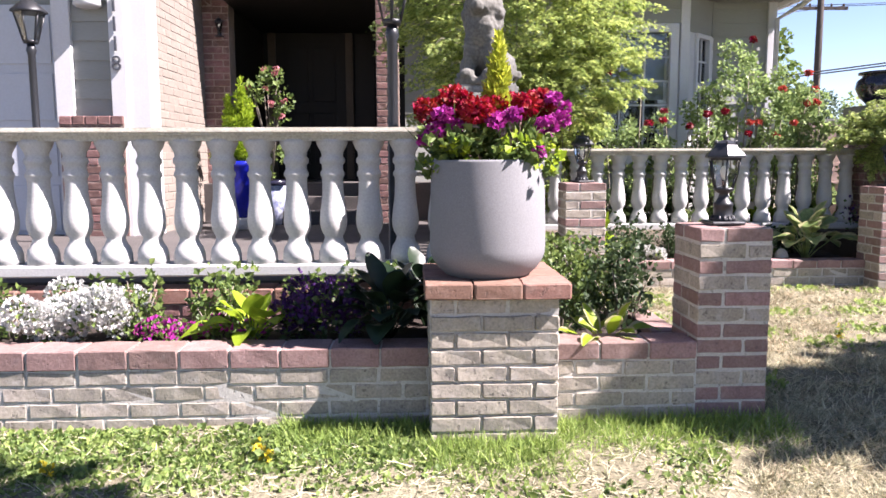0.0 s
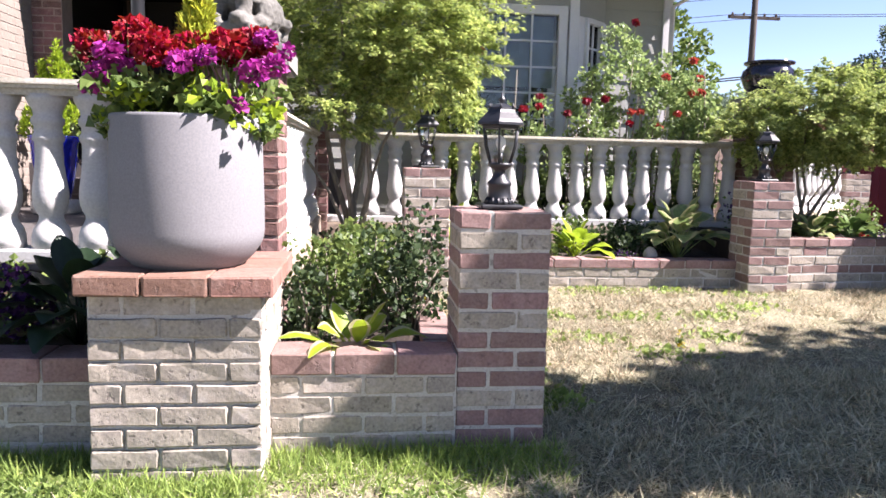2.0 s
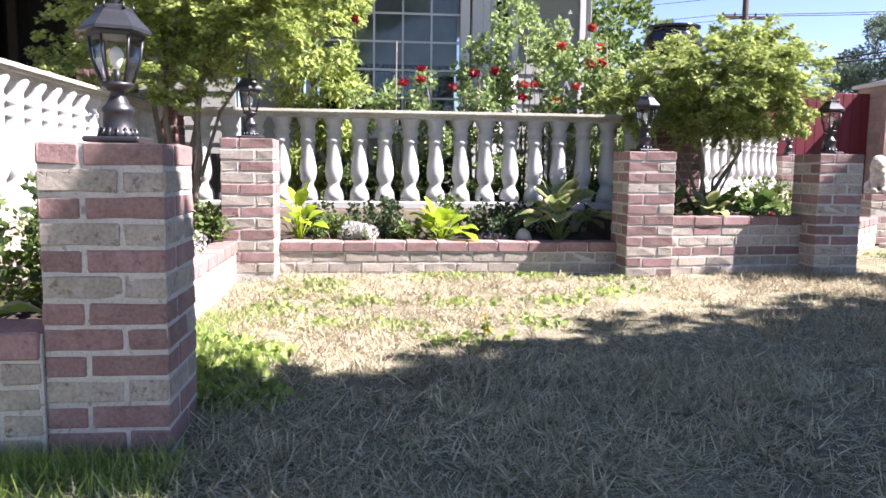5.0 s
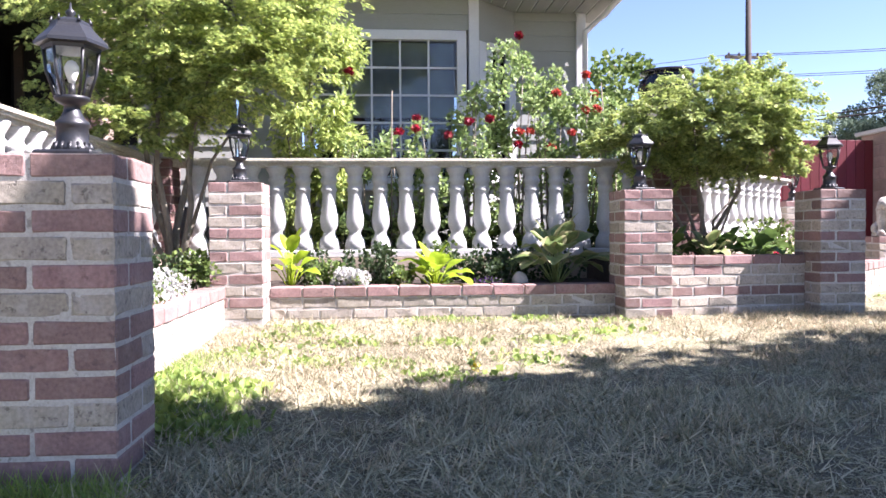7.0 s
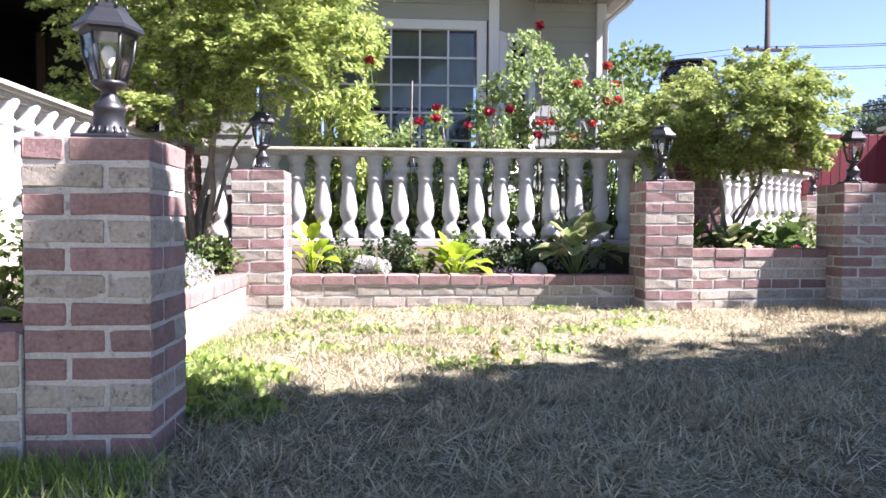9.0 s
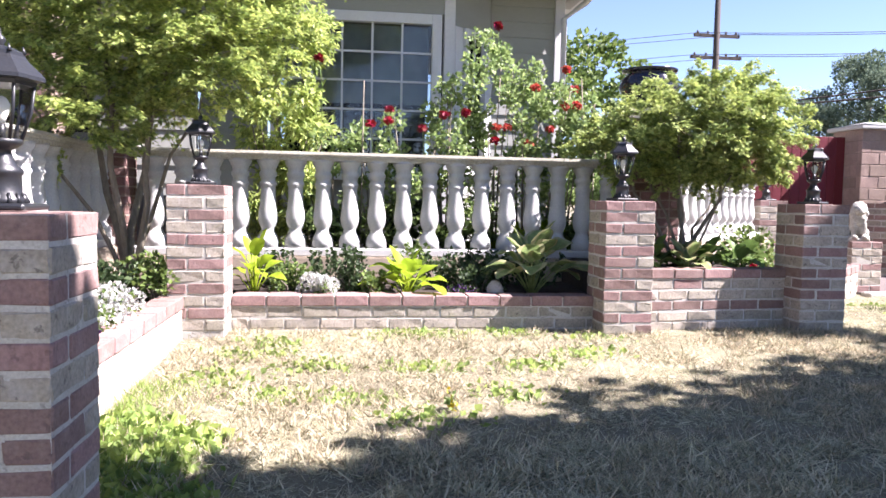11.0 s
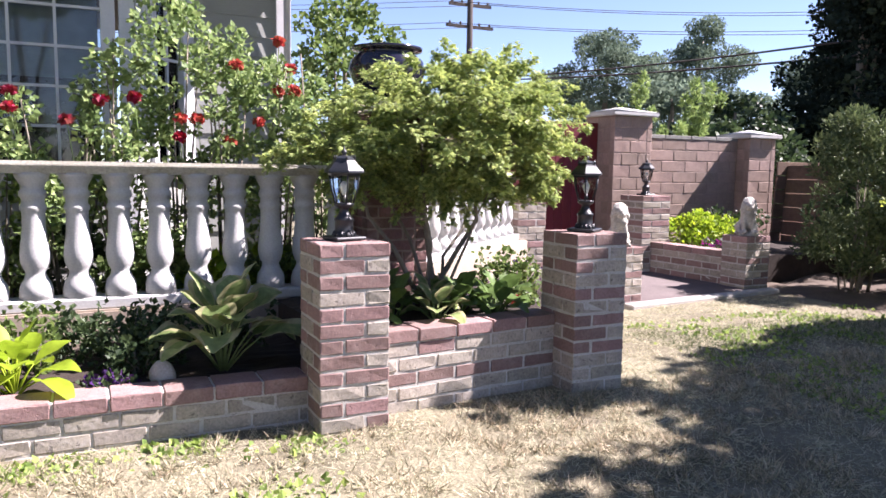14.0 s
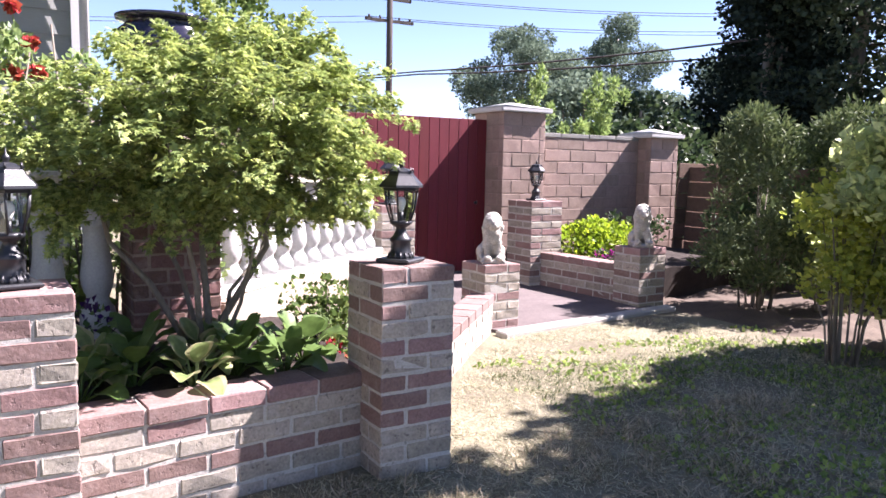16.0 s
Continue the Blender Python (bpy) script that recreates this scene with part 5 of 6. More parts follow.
# front bed
Z1 = 0.45
for x, y, h, n, s in ((-2.05, 4.1, 0.30, 9, 1), (-1.72, 4.3, 0.28, 7, 2), (-1.38, 4.1, 0.34, 12, 3), (-1.0, 4.15, 0.34, 12, 4), (-0.95, 4.35, 0.3, 8, 5), (-0.52, 4.3, 0.28, 9, 6), (-0.32, 4.4, 0.28, 7, 7), (-0.1, 4.4, 0.3, 7, 8), (-2.5, 4.1, 0.3, 9, 9)):
    spiky((x, y, Z1), h, n, 100 + s, L_MID, "small upright green shrub in the front bed", 0.13)
mound("alyssum", (-1.62, 3.98, Z1), 0.32, 0.18, 0.28, L_MID, F_WHITE, 300, 3600, 0.021, 111, "dense mound of white alyssum flowers")
mound("magenta_phlox", (-1.18, 3.98, Z1), 0.2, 0.13, 0.10, L_MID, F_MAG, 500, 380, 0.03, 113, "low magenta flowers trailing over the bed")
mound("magenta_phlox", (-0.85, 4.02, Z1), 0.18, 0.13, 0.10, L_MID, F_MAG, 500, 200, 0.03, 115, "low magenta flowers trailing over the bed")
mound("purple_flowers", (-0.40, 4.05, Z1), 0.24, 0.16, 0.30, L_DARK, F_PURPLE, 600, 900, 0.03, 117, "dark purple flowering mound in the front bed")
hosta((-0.75, 3.98, Z1), 18, 0.30, 0.13, L_LIME, 121, "lime-yellow hosta in the front bed", 1.0, 0.16)
hosta((-0.04, 3.97, Z1), 24, 0.40, 0.16, L_HOSTASHADE, 122, "hosta beside the pot pedestal, shade put into its dark leaves", 0.9, 0.30)
hosta((0.16, 4.25, Z1), 16, 0.38, 0.15, L_HOSTASHADE, 123, "hosta beside the pot pedestal, shade put into its dark leaves", 0.8, 0.34)

# side bed
Z2 = 0.39
hosta((1.08, 3.88, Z2 + 0.05), 12, 0.32, 0.11, L_LIME, 131, "pale variegated hosta low against the wall cap", 1.0, 0.07, edge_mat=L_CREAM)
rg = random.Random(132)
for x, y, h, n, s, m in ((0.95, 4.5, 0.45, 22, 1, L_MID), (1.15, 4.75, 0.5, 24, 2, L_MID), (1.32, 4.45, 0.55, 16, 3, L_DARK), (1.42, 4.62, 0.6, 14, 4, L_DARK), (1.0, 5.1, 0.45, 22, 5, L_MID), (1.28, 5.2, 0.4, 18, 6, L_DARK), (0.9, 4.2, 0.35, 12, 7, L_DARK)):
    spiky((x, y, Z2), h, n, 140 + s, m, "bushy upright shrub in the side bed", 0.17, 0.032, dens=40)
mound("alyssum", (1.25, 5.95, Z2), 0.2, 0.2, 0.2, L_MID, F_WHITE, 300, 1800, 0.022, 151, "mound of white alyssum in the side bed")
mound("pink_alyssum", (1.3, 5.6, Z2), 0.16, 0.16, 0.16, L_MID, F_WHITE, 300, 300, 0.026, 152, "pale pink and white flowers in the side bed")
mound("purple_flowers", (1.36, 5.3, Z2), 0.1, 0.12, 0.10, L_MID, F_PURPLE, 160, 260, 0.026, 153, "lilac and purple bedding flowers by the wall")
mound("yellow_pansies", (1.42, 5.0, Z2), 0.08, 0.12, 0.09, L_MID, F_YELLOW, 120, 60, 0.05, 154, "yellow pansies by the side wall")
for x, y, s in ((1.05, 6.5, 1), (1.3, 6.75, 2), (0.95, 6.9, 3), (1.3, 7.25, 4)):
    rg = random.Random(160 + s)
    shrub("low_shrub", (x, y, Z2), "small rounded green shrub under the maple", [(rg.uniform(-0.13, 0.13), rg.uniform(-0.13, 0.13), rg.uniform(0.05, 0.24), 0.09, 0.09, 0.08) for _ in range(9)], 420, 0.035, L_DARK if s % 2 else L_MID, 160 + s, group="low bed shrubs")

# long bed
Z3 = 0.375
hosta((1.90, 7.33, Z3), 14, 0.36, 0.12, L_LIME, 171, "lime-yellow hosta beside the brick pier", 0.7, 0.36)
hosta((3.02, 7.35, Z3), 19, 0.36, 0.15, L_LIME, 172, "yellow-green hosta in the long bed", 1.0, 0.26)
hosta((4.0, 7.40, Z3), 22, 0.50, 0.24, L_HOSTAV, 173, "large variegated hosta with cream-edged leaves", 0.95, 0.42, edge_mat=L_CREAM)
mound("alyssum", (2.36, 7.22, Z3), 0.17, 0.13, 0.16, L_MID, F_WHITE, 200, 1700, 0.022, 174, "mound of white alyssum in the long bed")
spiky((2.62, 7.4, Z3), 0.36, 20, 175, L_DARK, "dark green upright shrub in the long bed", 0.13, 0.03, dens=45)
spiky((2.18, 7.55, Z3), 0.24, 16, 176, L_MID, "grey-green low shrub in the long bed", 0.16, 0.03, dens=40)
spiky((2.75, 7.25, Z3), 0.2, 12, 177, L_MID, "grey-green low shrub in the long bed", 0.1, 0.03)
spiky((3.55, 7.75, Z3), 0.3, 18, 178, L_DARK, "dark low shrub at the back of the long bed", 0.2, 0.035)
spiky((3.05, 7.75, Z3), 0.36, 14, 179, L_MID, "low shrub at the back of the long bed", 0.15, 0.035)
for k, (x, y) in enumerate(((2.0, 7.9), (2.45, 7.95), (3.3, 7.95), (3.75, 7.95), (4.15, 7.9), (3.6, 7.5))):
    spiky((x, y, Z3), 0.27, 16, 400 + k, L_DARK, "dark low shrub at the back of the long bed", 0.2, 0.035, dens=34)
mound("purple_flowers", (3.45, 7.25, Z3), 0.14, 0.1, 0.08, L_DARK, F_PURPLE, 200, 160, 0.026, 180, "dark purple bedding flowers")
# plain rounded form in place of a small animal-shaped ornament
bm = bmesh.new()
bmesh.ops.create_icosphere(bm, subdivisions=3, radius=0.075)
for v in bm.verts:
    v.co = Vector((v.co.x, v.co.y * 0.8, v.co.z * 1.15)) * (1 + 0.18 * noise.noise(v.co * 14))
for f in bm.faces:
    f.smooth = True
solid("garden_ornament", bm, CONC, "plain pale rounded form standing for a small ornament beside the hosta", "stone").matrix_basis = pose(3.68, 7.24, Z3 + 0.06) @ Matrix.Diagonal((0.85, 0.8, 0.85, 1))

# maple bed
for i, (x, y, m) in enumerate(((4.75, 7.25, L_HOSTA), (4.98, 7.4, L_HOSTA), (5.2, 7.25, L_HOSTAV), (5.42, 7.4, L_HOSTA), (5.62, 7.3, L_HOSTA), (5.78, 7.5, L_HOSTA), (5.05, 7.75, L_HOSTA), (4.85, 7.5, L_HOSTAV), (5.3, 7.55, L_HOSTAV), (5.5, 7.65, L_HOSTA))):
    hosta((x, y, 0.58), 12, 0.28, 0.14, m, 190 + i, "green hosta with cream edges under the maple" if m is L_HOSTAV else "plain green hosta under the maple", 1.0, 0.17, edge_mat=L_CREAM if m is L_HOSTAV else None)
mound("lilac_flowers", (4.8, 7.85, 0.58), 0.2, 0.15, 0.34, L_HOSTA, F_PURPLE, 100, 90, 0.03, 199, "sparse lilac hosta flowers on tall stems")
spiky((6.05, 7.9, 0.5), 0.42, 22, 200, L_MID, "light green shrub behind the corner pier", 0.22, 0.035, dens=45)
mound("red_flowers", (6.0, 7.6, 0.5), 0.1, 0.1, 0.12, L_MID, F_RED, 60, 60, 0.03, 201, "small red flowers by the corner pier")
mound("lilac_flowers", (6.9, 8.9, 0.45), 0.4, 0.4, 0.25, L_MID, F_PURPLE, 500, 90, 0.03, 202, "mixed low planting along the path")

# raised bed by the gate wall
for i, (x, y, w, h, m, n) in enumerate(((10.55, 10.9, 0.32, 0.36, L_LIME, 1300), (11.15, 11.0, 0.26, 0.3, L_LIME, 700), (11.7, 11.1, 0.3, 0.4, L_DARK, 700))):
    rg = random.Random(210 + i)
    shrub("clipped_shrub", (x, y, 0.5), "rounded bright lime shrub before the garden wall", [(rg.uniform(-w, w), rg.uniform(-0.25, 0.25), rg.uniform(0.08, h), 0.14, 0.14, 0.12) for _ in range(16)], n, 0.05, m, 210 + i, group="raised bed shrubs")
mound("pink_flowers", (10.5, 10.1, 0.5), 0.35, 0.25, 0.16, L_DARK, F_MAG, 500, 160, 0.035, 215, "pink flowers in the raised bed")
mound("white_flowers", (10.75, 10.3, 0.5), 0.2, 0.2, 0.2, L_DARK, F_WHITE, 300, 120, 0.03, 216, "white flowers in the raised bed")

# bushes at the lawn's far right
def bush(at, w, h, n, size, m, seed, label, low=0.15, k=40, shape="lance"):
    rg = random.Random(seed)
    cl = []
    for _ in range(k):
        f = rg.random()
        a = rg.uniform(0, 6.28)
        q = w * (0.35 + 0.65 * math.sin(math.pi * min(1, 0.2 + 0.75 * f))) * math.sqrt(rg.random())
        r = 0.17 * rg.uniform(0.6, 1.3)
        cl.append((q * math.cos(a), q * math.sin(a), low + f * (h - low), r, r, r * 0.9))
    return shrub("tall_bush", at, label, cl, int(n * 1.6), size, m, seed, shape, "bush", 0.7, 16, "tall bushes", 0.1)


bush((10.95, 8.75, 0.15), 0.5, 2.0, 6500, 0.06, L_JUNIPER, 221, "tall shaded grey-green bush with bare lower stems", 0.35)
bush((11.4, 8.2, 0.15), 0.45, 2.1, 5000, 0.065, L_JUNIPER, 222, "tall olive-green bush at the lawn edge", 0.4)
bush((10.3, 6.75, 0.12), 0.85, 2.15, 11000, 0.06, L_BUSH, 223, "large olive-green bush with twisted stems, leaves coloured as if sunlit", 0.45, 100, "oval")
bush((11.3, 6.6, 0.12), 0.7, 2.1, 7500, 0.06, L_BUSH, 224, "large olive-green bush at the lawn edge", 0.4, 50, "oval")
bush((9.75, 7.1, 0.15), 0.34, 1.35, 1500, 0.048, L_LIMEBUSH, 225, "sunlit yellow-green bush beside the lawn", 0.6, 34, "oval")
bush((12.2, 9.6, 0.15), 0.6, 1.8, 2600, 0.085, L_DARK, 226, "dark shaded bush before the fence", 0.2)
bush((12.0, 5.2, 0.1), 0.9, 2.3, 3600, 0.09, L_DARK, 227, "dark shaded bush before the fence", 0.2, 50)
bm = bmesh.new()
box(bm, 10.2, 12.9, 4.0, 9.6, 0.0, 0.17)
bmesh.ops.subdivide_edges(bm, edges=bm.edges[:], cuts=12, use_grid_fill=True)
for v in bm.verts:
    edge = min(1.0, max(0.0, (v.co.x - 10.2) / 0.5))
    v.co.z += (0.10 * noise.noise(v.co * 2.2) * edge + 0.05 * edge) if v.co.z > 0.1 else 0
solid("shrub_border", bm, EARTH, "bare shaded earth under the bushes", "soil", kind="structure")

# tall light-green canes behind the garden wall
rg = random.Random(231)
cl = []
for _ in range(16):
    x, h = rg.uniform(-1.1, 1.1), rg.uniform(1.6, 2.9)
    cl += [(x + 0.05 * k, rg.uniform(-0.3, 0.3), h * (0.5 + 0.5 * k / 6), 0.07, 0.07, 0.12) for k in range(7)]
shrub("bamboo_clump", (12.6, 13.6, 0.15), "bright green feathery canes behind the garden wall", cl, 11000, 0.085, L_BAMBOO, 232, "lance", "bamboo", 0.9, 20)

# ---- trees beyond ----
def far_tree(at, r, h, n, size, m, seed, label, cone=False, low=0.15):
    base = empty("tree", at, label, "tree", "trees beyond the garden")
    rg = random.Random(seed)
    cl = []
    for _ in range(190 if cone else 90):
        f = rg.random()
        a = rg.uniform(0, 6.28)
        wid = (1 - f * 0.93) if cone else math.sin(math.pi * min(1, 0.12 + 0.84 * f)) ** 0.6
        q = r * wid * math.sqrt(rg.random())
        k = r * 0.24 * rg.uniform(0.6, 1.3) * (0.5 + 0.5 * wid)
        cl.append((q * math.cos(a), q * math.sin(a), h * (low + (1 - low) * f), k, k, k * 0.8))
    bm = bmesh.new()
    tips = [((c[0] * 0.8, c[1] * 0.8, c[2]), r * 0.03) for c in cl[:8]] + [((0, 0, h * (0.6 if cone else 0.93)), r * 0.07)]
    limbs(bm, (0, 0, -0.2), tips, r * 0.06, seed, 0.3)
    part("trunk", bm, BARK, base)
    foliage("crown", base, m, cl, n, size, "oval", seed + 1, 0.2, 0.1, 0.3)


far_tree((26, 33, 0), 3.4, 7.8, 60000, 0.10, L_FAR, 241, "broad grey-green tree beyond the garden", False, 0.03)
far_tree((31, 32, 0), 3.4, 8.6, 60000, 0.10, L_FAR, 242, "tall grey-green tree beyond the garden", False, 0.03)
far_tree((36.5, 28.5, 0), 3.4, 7.4, 60000, 0.10, L_FAR, 243, "tall grey-green tree beyond the garden", False, 0.03)
far_tree((19.5, 38, 0), 3.4, 4.6, 17000, 0.144, L_FAR, 244, "distant green tree beyond the garden")
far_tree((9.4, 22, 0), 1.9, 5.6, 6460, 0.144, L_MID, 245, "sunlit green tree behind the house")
far_tree((12.5, 27, 0), 1.8, 4.4, 5100, 0.158, L_FAR, 246, "distant green tree behind the house")
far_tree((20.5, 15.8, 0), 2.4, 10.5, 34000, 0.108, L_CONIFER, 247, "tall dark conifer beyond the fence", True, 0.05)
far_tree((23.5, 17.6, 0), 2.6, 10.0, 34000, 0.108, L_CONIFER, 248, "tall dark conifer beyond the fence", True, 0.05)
far_tree((21.7, 14.3, 0), 3.2, 14.5, 46000, 0.13, L_CYPRESS, 249, "tall dense green cypress beyond the fence", True, 0.02)
far_tree((22, 24, 0), 3.0, 4.4, 7140, 0.173, L_FAR, 250, "dark tree beyond the fence", False, 0.05)
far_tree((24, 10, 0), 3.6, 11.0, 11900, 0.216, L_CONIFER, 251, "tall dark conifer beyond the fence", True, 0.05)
far_tree((15.2, 14.6, 0), 1.5, 2.9, 5100, 0.115, L_DARK, 252, "dark shrubby tree behind the garden wall", False, 0.05)

# unseen street tree behind the walker, its crown laid out to shade the lawn
street = empty("street_tree", (9.8, -0.6, -0.25), "unseen tall street tree, its broad flat crown laid out to shade the lawn", "tree")
bm = bmesh.new()
limbs(bm, (0, 0, 0), [((-2.2, 1.9, 5.2), 0.1), ((1.6, 2.0, 5.6), 0.1), ((0.2, -1.6, 5.8), 0.11), ((-0.3, 3.6, 5.4), 0.09), ((0.1, 0, 6.0), 0.2)], 0.25, 261, 0.3, 10)
part("trunk", bm, BARK, street)
rg = random.Random(262)
crown = []
while len(crown) < 480:
    x, y, k = rg.uniform(6.45, 13.0), rg.uniform(-1.4, 6.4), rg.uniform(0.3, 0.6)
    if y < 2.78 + 0.40 * (x - 6.83) + min(0.6, max(0.0, 0.9 * (x - 10.8))) - 0.7 * k and (x > 8.2 or y > 1.45 + 0.6 * k) and (y > 2.2 or x > 6.2 + 0.8 * k):
        crown.append((x - 9.62, y + 1.16, 5.85 + rg.uniform(-0.4, 0.4), k, k, k * 0.5))
# clumps placed to throw shade on the corner pier
for _ in range(34):
    crown.append((rg.uniform(9.9, 10.85) - 9.62, rg.uniform(5.0, 5.18) + 1.16, 5.85 + rg.uniform(-0.06, 0.06), 0.17, 0.17, 0.10))
# clumps placed to throw shade on the front pier
for _ in range(60):
    lift, u = rg.uniform(0.02, 0.8), rg.uniform(0.12, 0.5)
    crown.append((5.42 + lift * 0.87 + u - 9.62, 2.03 - lift * 0.22 + 1.16, 5.85 + rg.uniform(-0.05, 0.05), 0.12, 0.12, 0.08))
for _ in range(7):
    crown.append((rg.uniform(6.0, 6.5) - 9.62, rg.uniform(2.0, 2.45) + 1.16, 5.85 + rg.uniform(-0.1, 0.1), 0.22, 0.22, 0.14))
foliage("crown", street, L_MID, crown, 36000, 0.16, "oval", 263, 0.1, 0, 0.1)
# second unseen tree, added for shade on the near left lawn
fore = empty("street_tree", (2.1, -2.0, -0.3), "unseen smaller street tree behind the walker, added to shade the lawn", "tree")
bm = bmesh.new()
limbs(bm, (0, 0, 0), [((-0.8, 1.9, 4.9), 0.07), ((0.7, 2.0, 5.0), 0.07), ((0.1, 1.5, 5.2), 0.12)], 0.15, 264, 0.2, 9)
part("trunk", bm, BARK, fore)
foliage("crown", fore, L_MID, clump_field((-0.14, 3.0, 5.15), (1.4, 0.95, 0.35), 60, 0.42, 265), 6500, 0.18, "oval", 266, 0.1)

# utility pole and wires
PX, PY = 34.9, 64.8
pole = empty("utility_pole", (PX, PY, 0), "dark wooden utility pole with two crossarms against the sky", "utility pole")
bm = bmesh.new()
lathe(bm, [(0.34, 0), (0.3, 8), (0.22, 25)], 10)
part("post", bm, POLE, pole)
for z, w in ((14.2, 2.35), (16.1, 2.1)):
    slab("crossarm", -w, w, -0.12, 0.12, z - 0.13, z + 0.13, POLE, pole)
    for ix in (-0.85, -0.4, 0.4, 0.85):
        bm = bmesh.new()
        lathe(bm, [(0.06, z + 0.12), (0.1, z + 0.2), (0.1, z + 0.32), (0.06, z + 0.4)], 8)
        ob = part("insulator", bm, POLE, pole)
        ob.matrix_local = pose(ix * w, 0, 0)


def wire(a, b, sag, r=0.018):
    bm = bmesh.new()
    A, B = Vector(a), Vector(b)
    pts = []
    for i in range(15):
        f = i / 14
        p = A.lerp(B, f)
        p.z -= sag * 4 * f * (1 - f)
        pts.append(p)
    tube(bm, pts, [r] * 15, 5)
    solid("overhead_wire", bm, POLE, "thin dark overhead wire from the utility pole", "wire", "overhead wires")


for k, (dz, ix) in enumerate(((16.3, -1.8), (16.3, 1.8), (14.4, -2.0), (14.4, 2.0))):
    wire((PX + ix, PY, dz), (95 + ix, 38 - 2 * k, dz + 3), 1.8, 0.03)
    wire((PX + ix, PY, dz), (-60, 110 + k, dz + 2.0), 1.8, 0.026)
for near, far in ((5.05, 5.0), (4.62, 4.9)):
    wire((12.0, 47.5, far + 0.5), (18.0, 28.6, far), 0.1, 0.03)
    wire((18.0, 28.6, far), (22.1, 15.5, near), 0.12, 0.03)
    wire((22.1, 15.5, near), (24.6, 7.5, near + 0.1), 0.05, 0.03)

# ---- grass ----
def grass(name, material, n, region, length, seed, up, label, spread=0.5, shape="thin", flat=1.0):
    rs = np.random.RandomState(seed)
    pts = []
    while len(pts) < n:
        x, y = region(rs)
        if y > (3.45 if 0.15 < x < 0.78 else 3.65) and x < 1.56 or y > 6.97 and x < 6.2 or x > 6.0 and y > x * 0.97 + 1.15 or (1.46 < x < 1.86 and 3.66 < y < 4.05):
            continue
        if x > 7.7 and y > 8.85 + 0.1 * (x - 8):
            continue
        pts.append((x, y, gz(x, y) - 0.002 + 0.018 * noise.noise((x * 1.7, y * 1.7, 0)) + 0.012 * noise.noise((x * 5, y * 5, 3))))
    me = leaves(np.array(pts), length, shape, seed, up, None, 0, spread, flat)
    me.materials.append(material)
    tagged(new(name, me), label, "grass", kind="stuff")


def patchy(cx0, cx1, cy0, cy1, thr, freq=0.9, off=0.0):
    def pick(rs):
        while True:
            x, y = rs.uniform(cx0, cx1), rs.uniform(cy0, cy1)
            if noise.noise((x * freq + off, y * freq, off)) > thr - rs.uniform(0, 0.25):
                return x, y
    return pick


def strip(rs):
    x = rs.uniform(-0.55, 1.9)
    return x, (3.64 if x < 0.17 or x > 0.78 else 3.44) - abs(rs.normal()) * (0.12 if x < 0.1 else 0.15)


def clover(rs):
    while True:
        x, y = rs.uniform(-5.0, 1.5), 3.64 - abs(rs.normal()) * 0.36
        if noise.noise((x * 1.9, y * 1.9, 1.5)) > rs.uniform(-0.55, 0.25) + 0.5 * max(0.0, x - 0.2):
            return x, y


def edge(rs):
    y = rs.uniform(4.0, 5.6)
    return 1.56 + abs(rs.normal()) * 0.16, y


def tufts(spots, r):
    def pick(rs):
        x, y = spots[rs.randint(len(spots))]
        return x + rs.normal() * r, y + rs.normal() * r * 0.7
    return pick


WEEDS = [(2.1, 6.5), (2.0, 6.2), (2.9, 6.75), (3.15, 6.8), (3.7, 6.85), (4.3, 6.7), (2.4, 5.9), (3.0, 5.9), (2.2, 5.4), (3.4, 5.3), (2.9, 5.0), (3.6, 5.9), (2.6, 5.3), (1.9, 5.7), (4.0, 6.2)]
grass("dry_grass", G_DRY, 230000, patchy(1.56, 9.8, 3.2, 8.9, -0.5), 0.043, 301, 0.12, "dry straw-coloured lawn grass", flat=0.22)
grass("dry_grass", G_DRY, 36000, patchy(-2.5, 4.5, 2.2, 3.6, -0.4), 0.065, 302, 0.08, "dry straw-coloured lawn grass near the wall", flat=0.2)
grass("dry_grass", G_DRY, 14000, patchy(1.7, 9.8, 3.6, 8.9, 0.0, 2.2, 1.7), 0.045, 312, 0.8, "short standing straw stalks")
grass("green_grass", G_GREEN, 11000, strip, 0.068, 303, 1.0, "green tufts of grass along the foot of the wall")
grass("green_grass", G_CLOVER, 34000, clover, 0.026, 304, 0.7, "low green clover on the lawn", shape="oval")
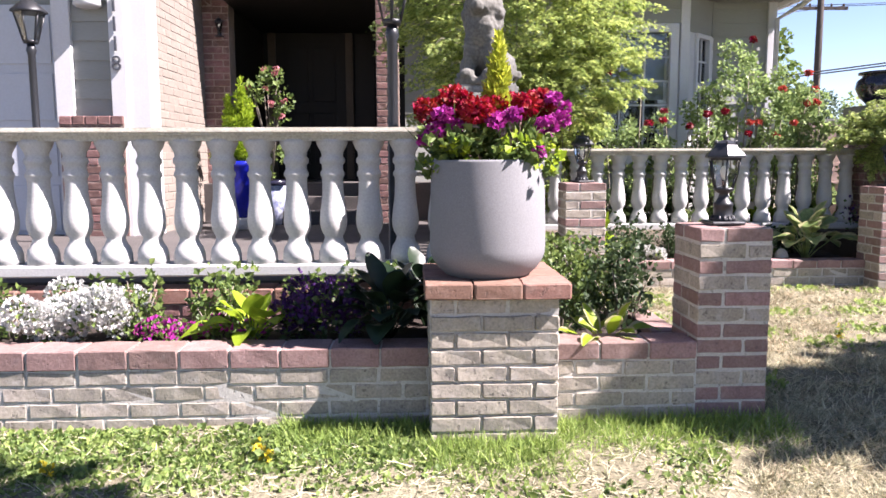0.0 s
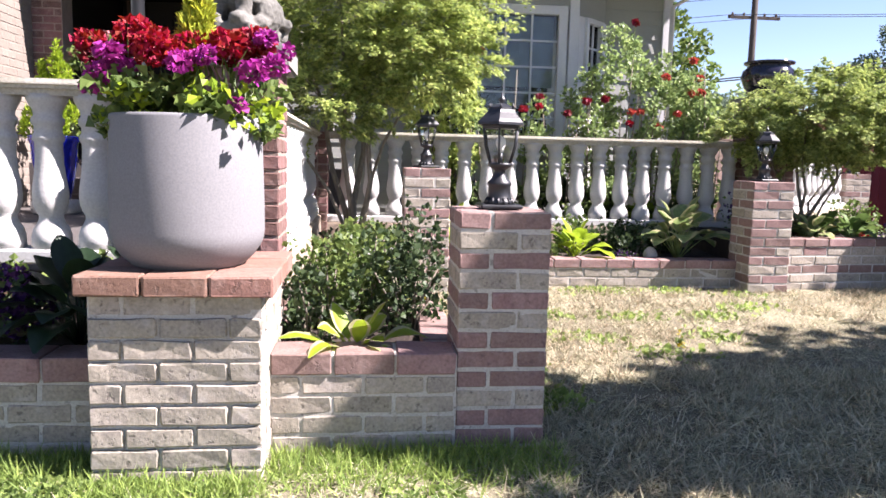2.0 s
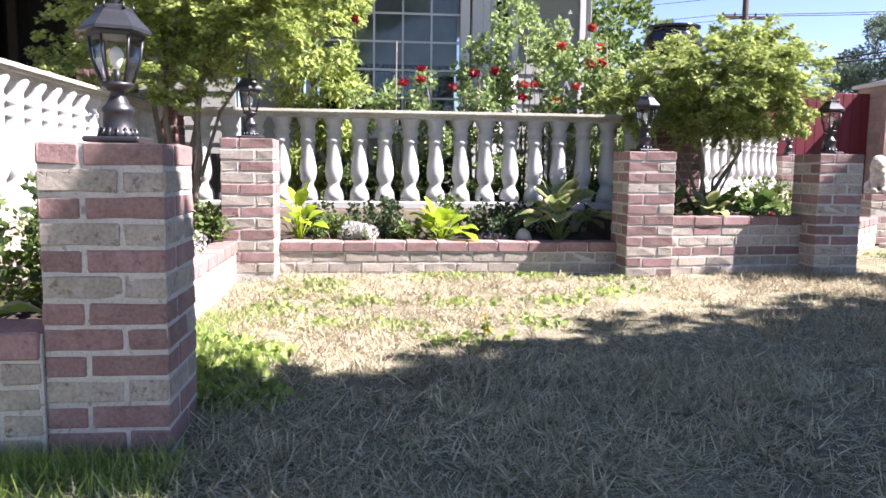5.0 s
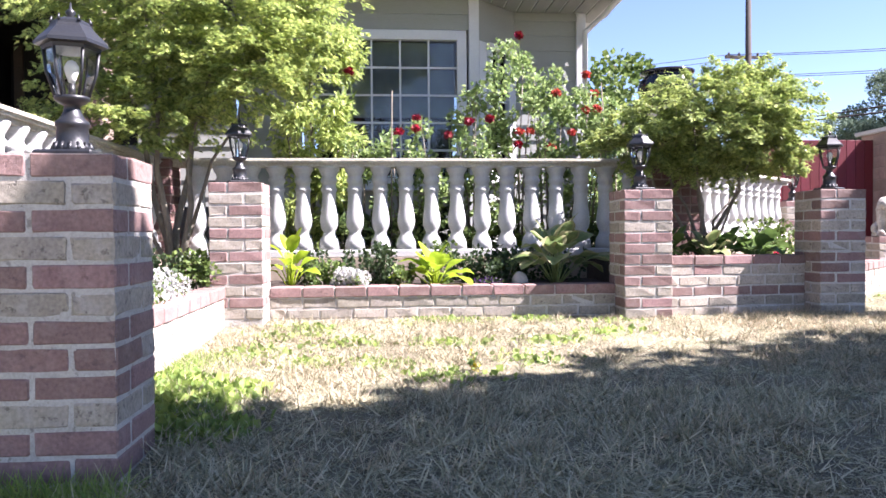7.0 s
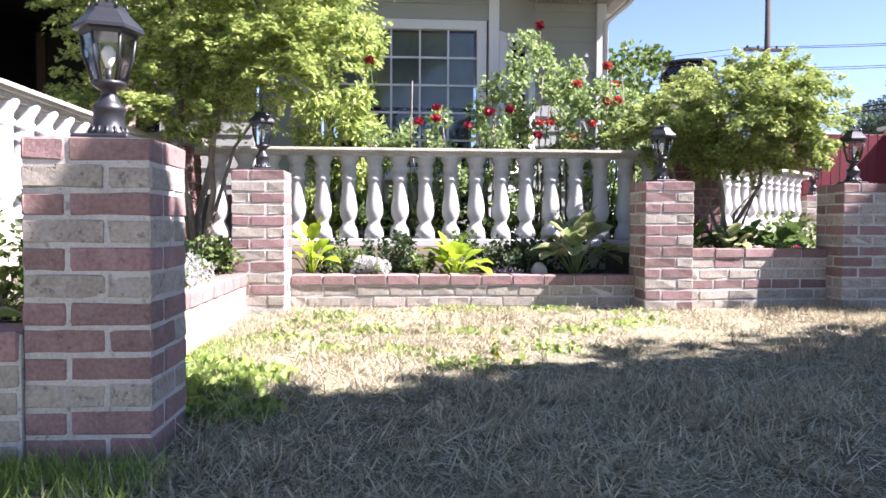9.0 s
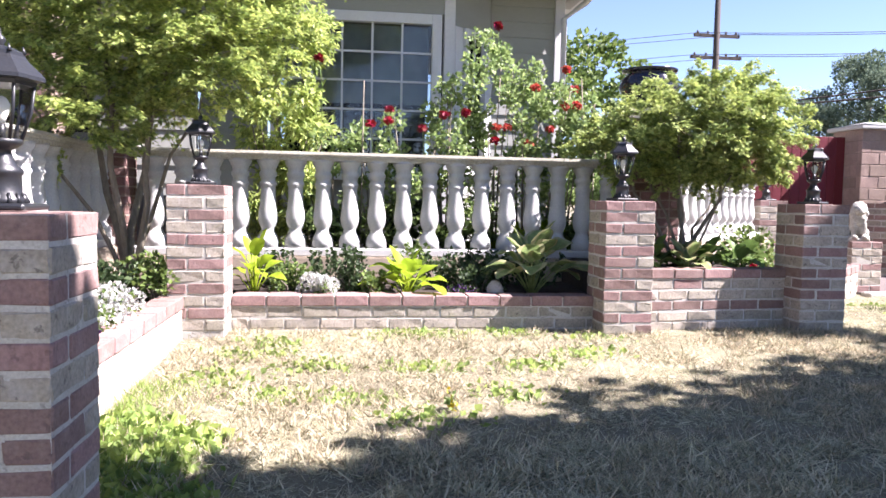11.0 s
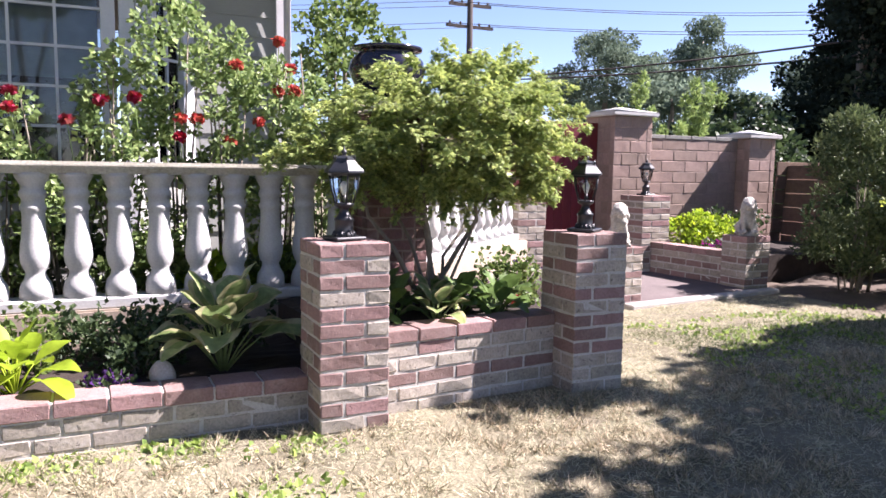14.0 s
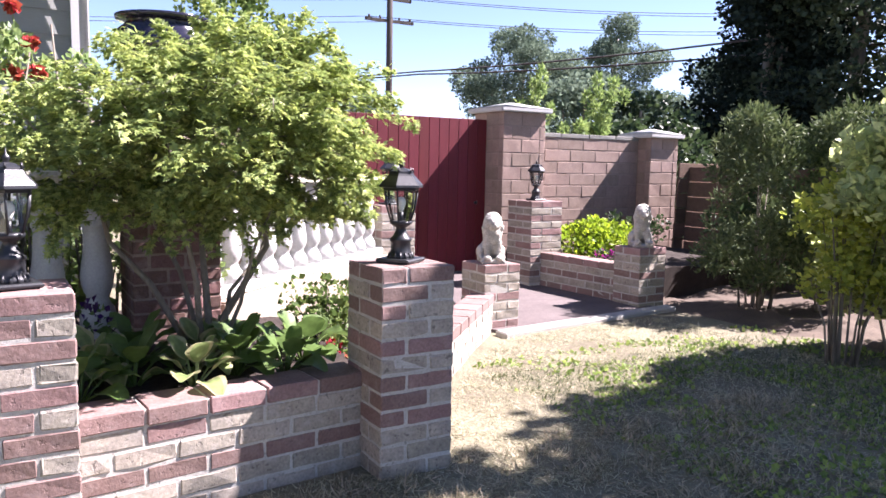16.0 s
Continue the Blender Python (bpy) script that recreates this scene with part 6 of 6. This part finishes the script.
grass("green_grass", G_GREEN, 3500, edge, 0.05, 305, 1.0, "green weeds along the foot of the side wall")
grass("green_grass", G_GREEN, 2400, tufts(WEEDS, 0.12), 0.034, 306, 0.5, "scattered green weeds in the dry lawn", shape="oval")
grass("green_grass", G_GREEN, 1500, tufts(WEEDS, 0.17), 0.04, 308, 0.5, "scattered green grass in the dry lawn")
grass("green_grass", G_SHADE, 26000, patchy(7.2, 10.3, 3.5, 8.0, -0.05, 0.8, 3.1), 0.05, 307, 0.4, "greener lawn by the bushes, shade also put into its colour")
grass("green_grass", G_GREEN, 9000, patchy(7.2, 10.3, 4.5, 8.3, 0.0, 1.8, 3.1), 0.03, 309, 0.4, "low weeds in the shaded lawn", shape="oval")
def tussocks(n, x0, x1, y0, y1, r):
    """Places for blades that stand together in small tussocks."""
    rs = np.random.RandomState(n)
    spots = []
    while len(spots) < n:
        x, y = rs.uniform(x0, x1), rs.uniform(y0, y1)
        if noise.noise((x * 1.3, y * 1.3, 5.0)) > rs.uniform(-0.6, 0.35):
            spots.append((x, y))
    return tufts(spots, r)


grass("dry_grass", G_STRAW, 90000, tussocks(3000, 1.5, 8.5, 2.0, 6.9, 0.035), 0.062, 313, 0.55, "matted straw tussocks on the lawn", flat=0.5)
grass("dry_grass", G_DRY, 60000, tussocks(2400, 1.5, 6.5, 1.9, 4.6, 0.04), 0.07, 314, 0.35, "long bleached straw lying over the lawn", flat=0.4)
grass("green_grass", G_GREEN, 2600, tufts([(1.78, 4.35), (1.72, 4.6), (1.85, 4.5), (1.7, 4.9), (1.9, 4.75), (1.95, 4.15)], 0.09), 0.05, 315, 0.9, "leafy green weeds at the foot of the side wall", shape="oval")
rg = random.Random(310)
for i, (x, y) in enumerate(((-0.55, 3.28), (-1.5, 2.9), (-1.45, 3.2), (-0.6, 3.36), (3.05, 5.1))):
    mound("dandelion", (x, y, gz(x, y)), 0.03, 0.03, 0.09, L_MID, F_YELLOW, 20, 14, 0.025, 311 + i, "small yellow dandelion in the grass", group="dandelions")
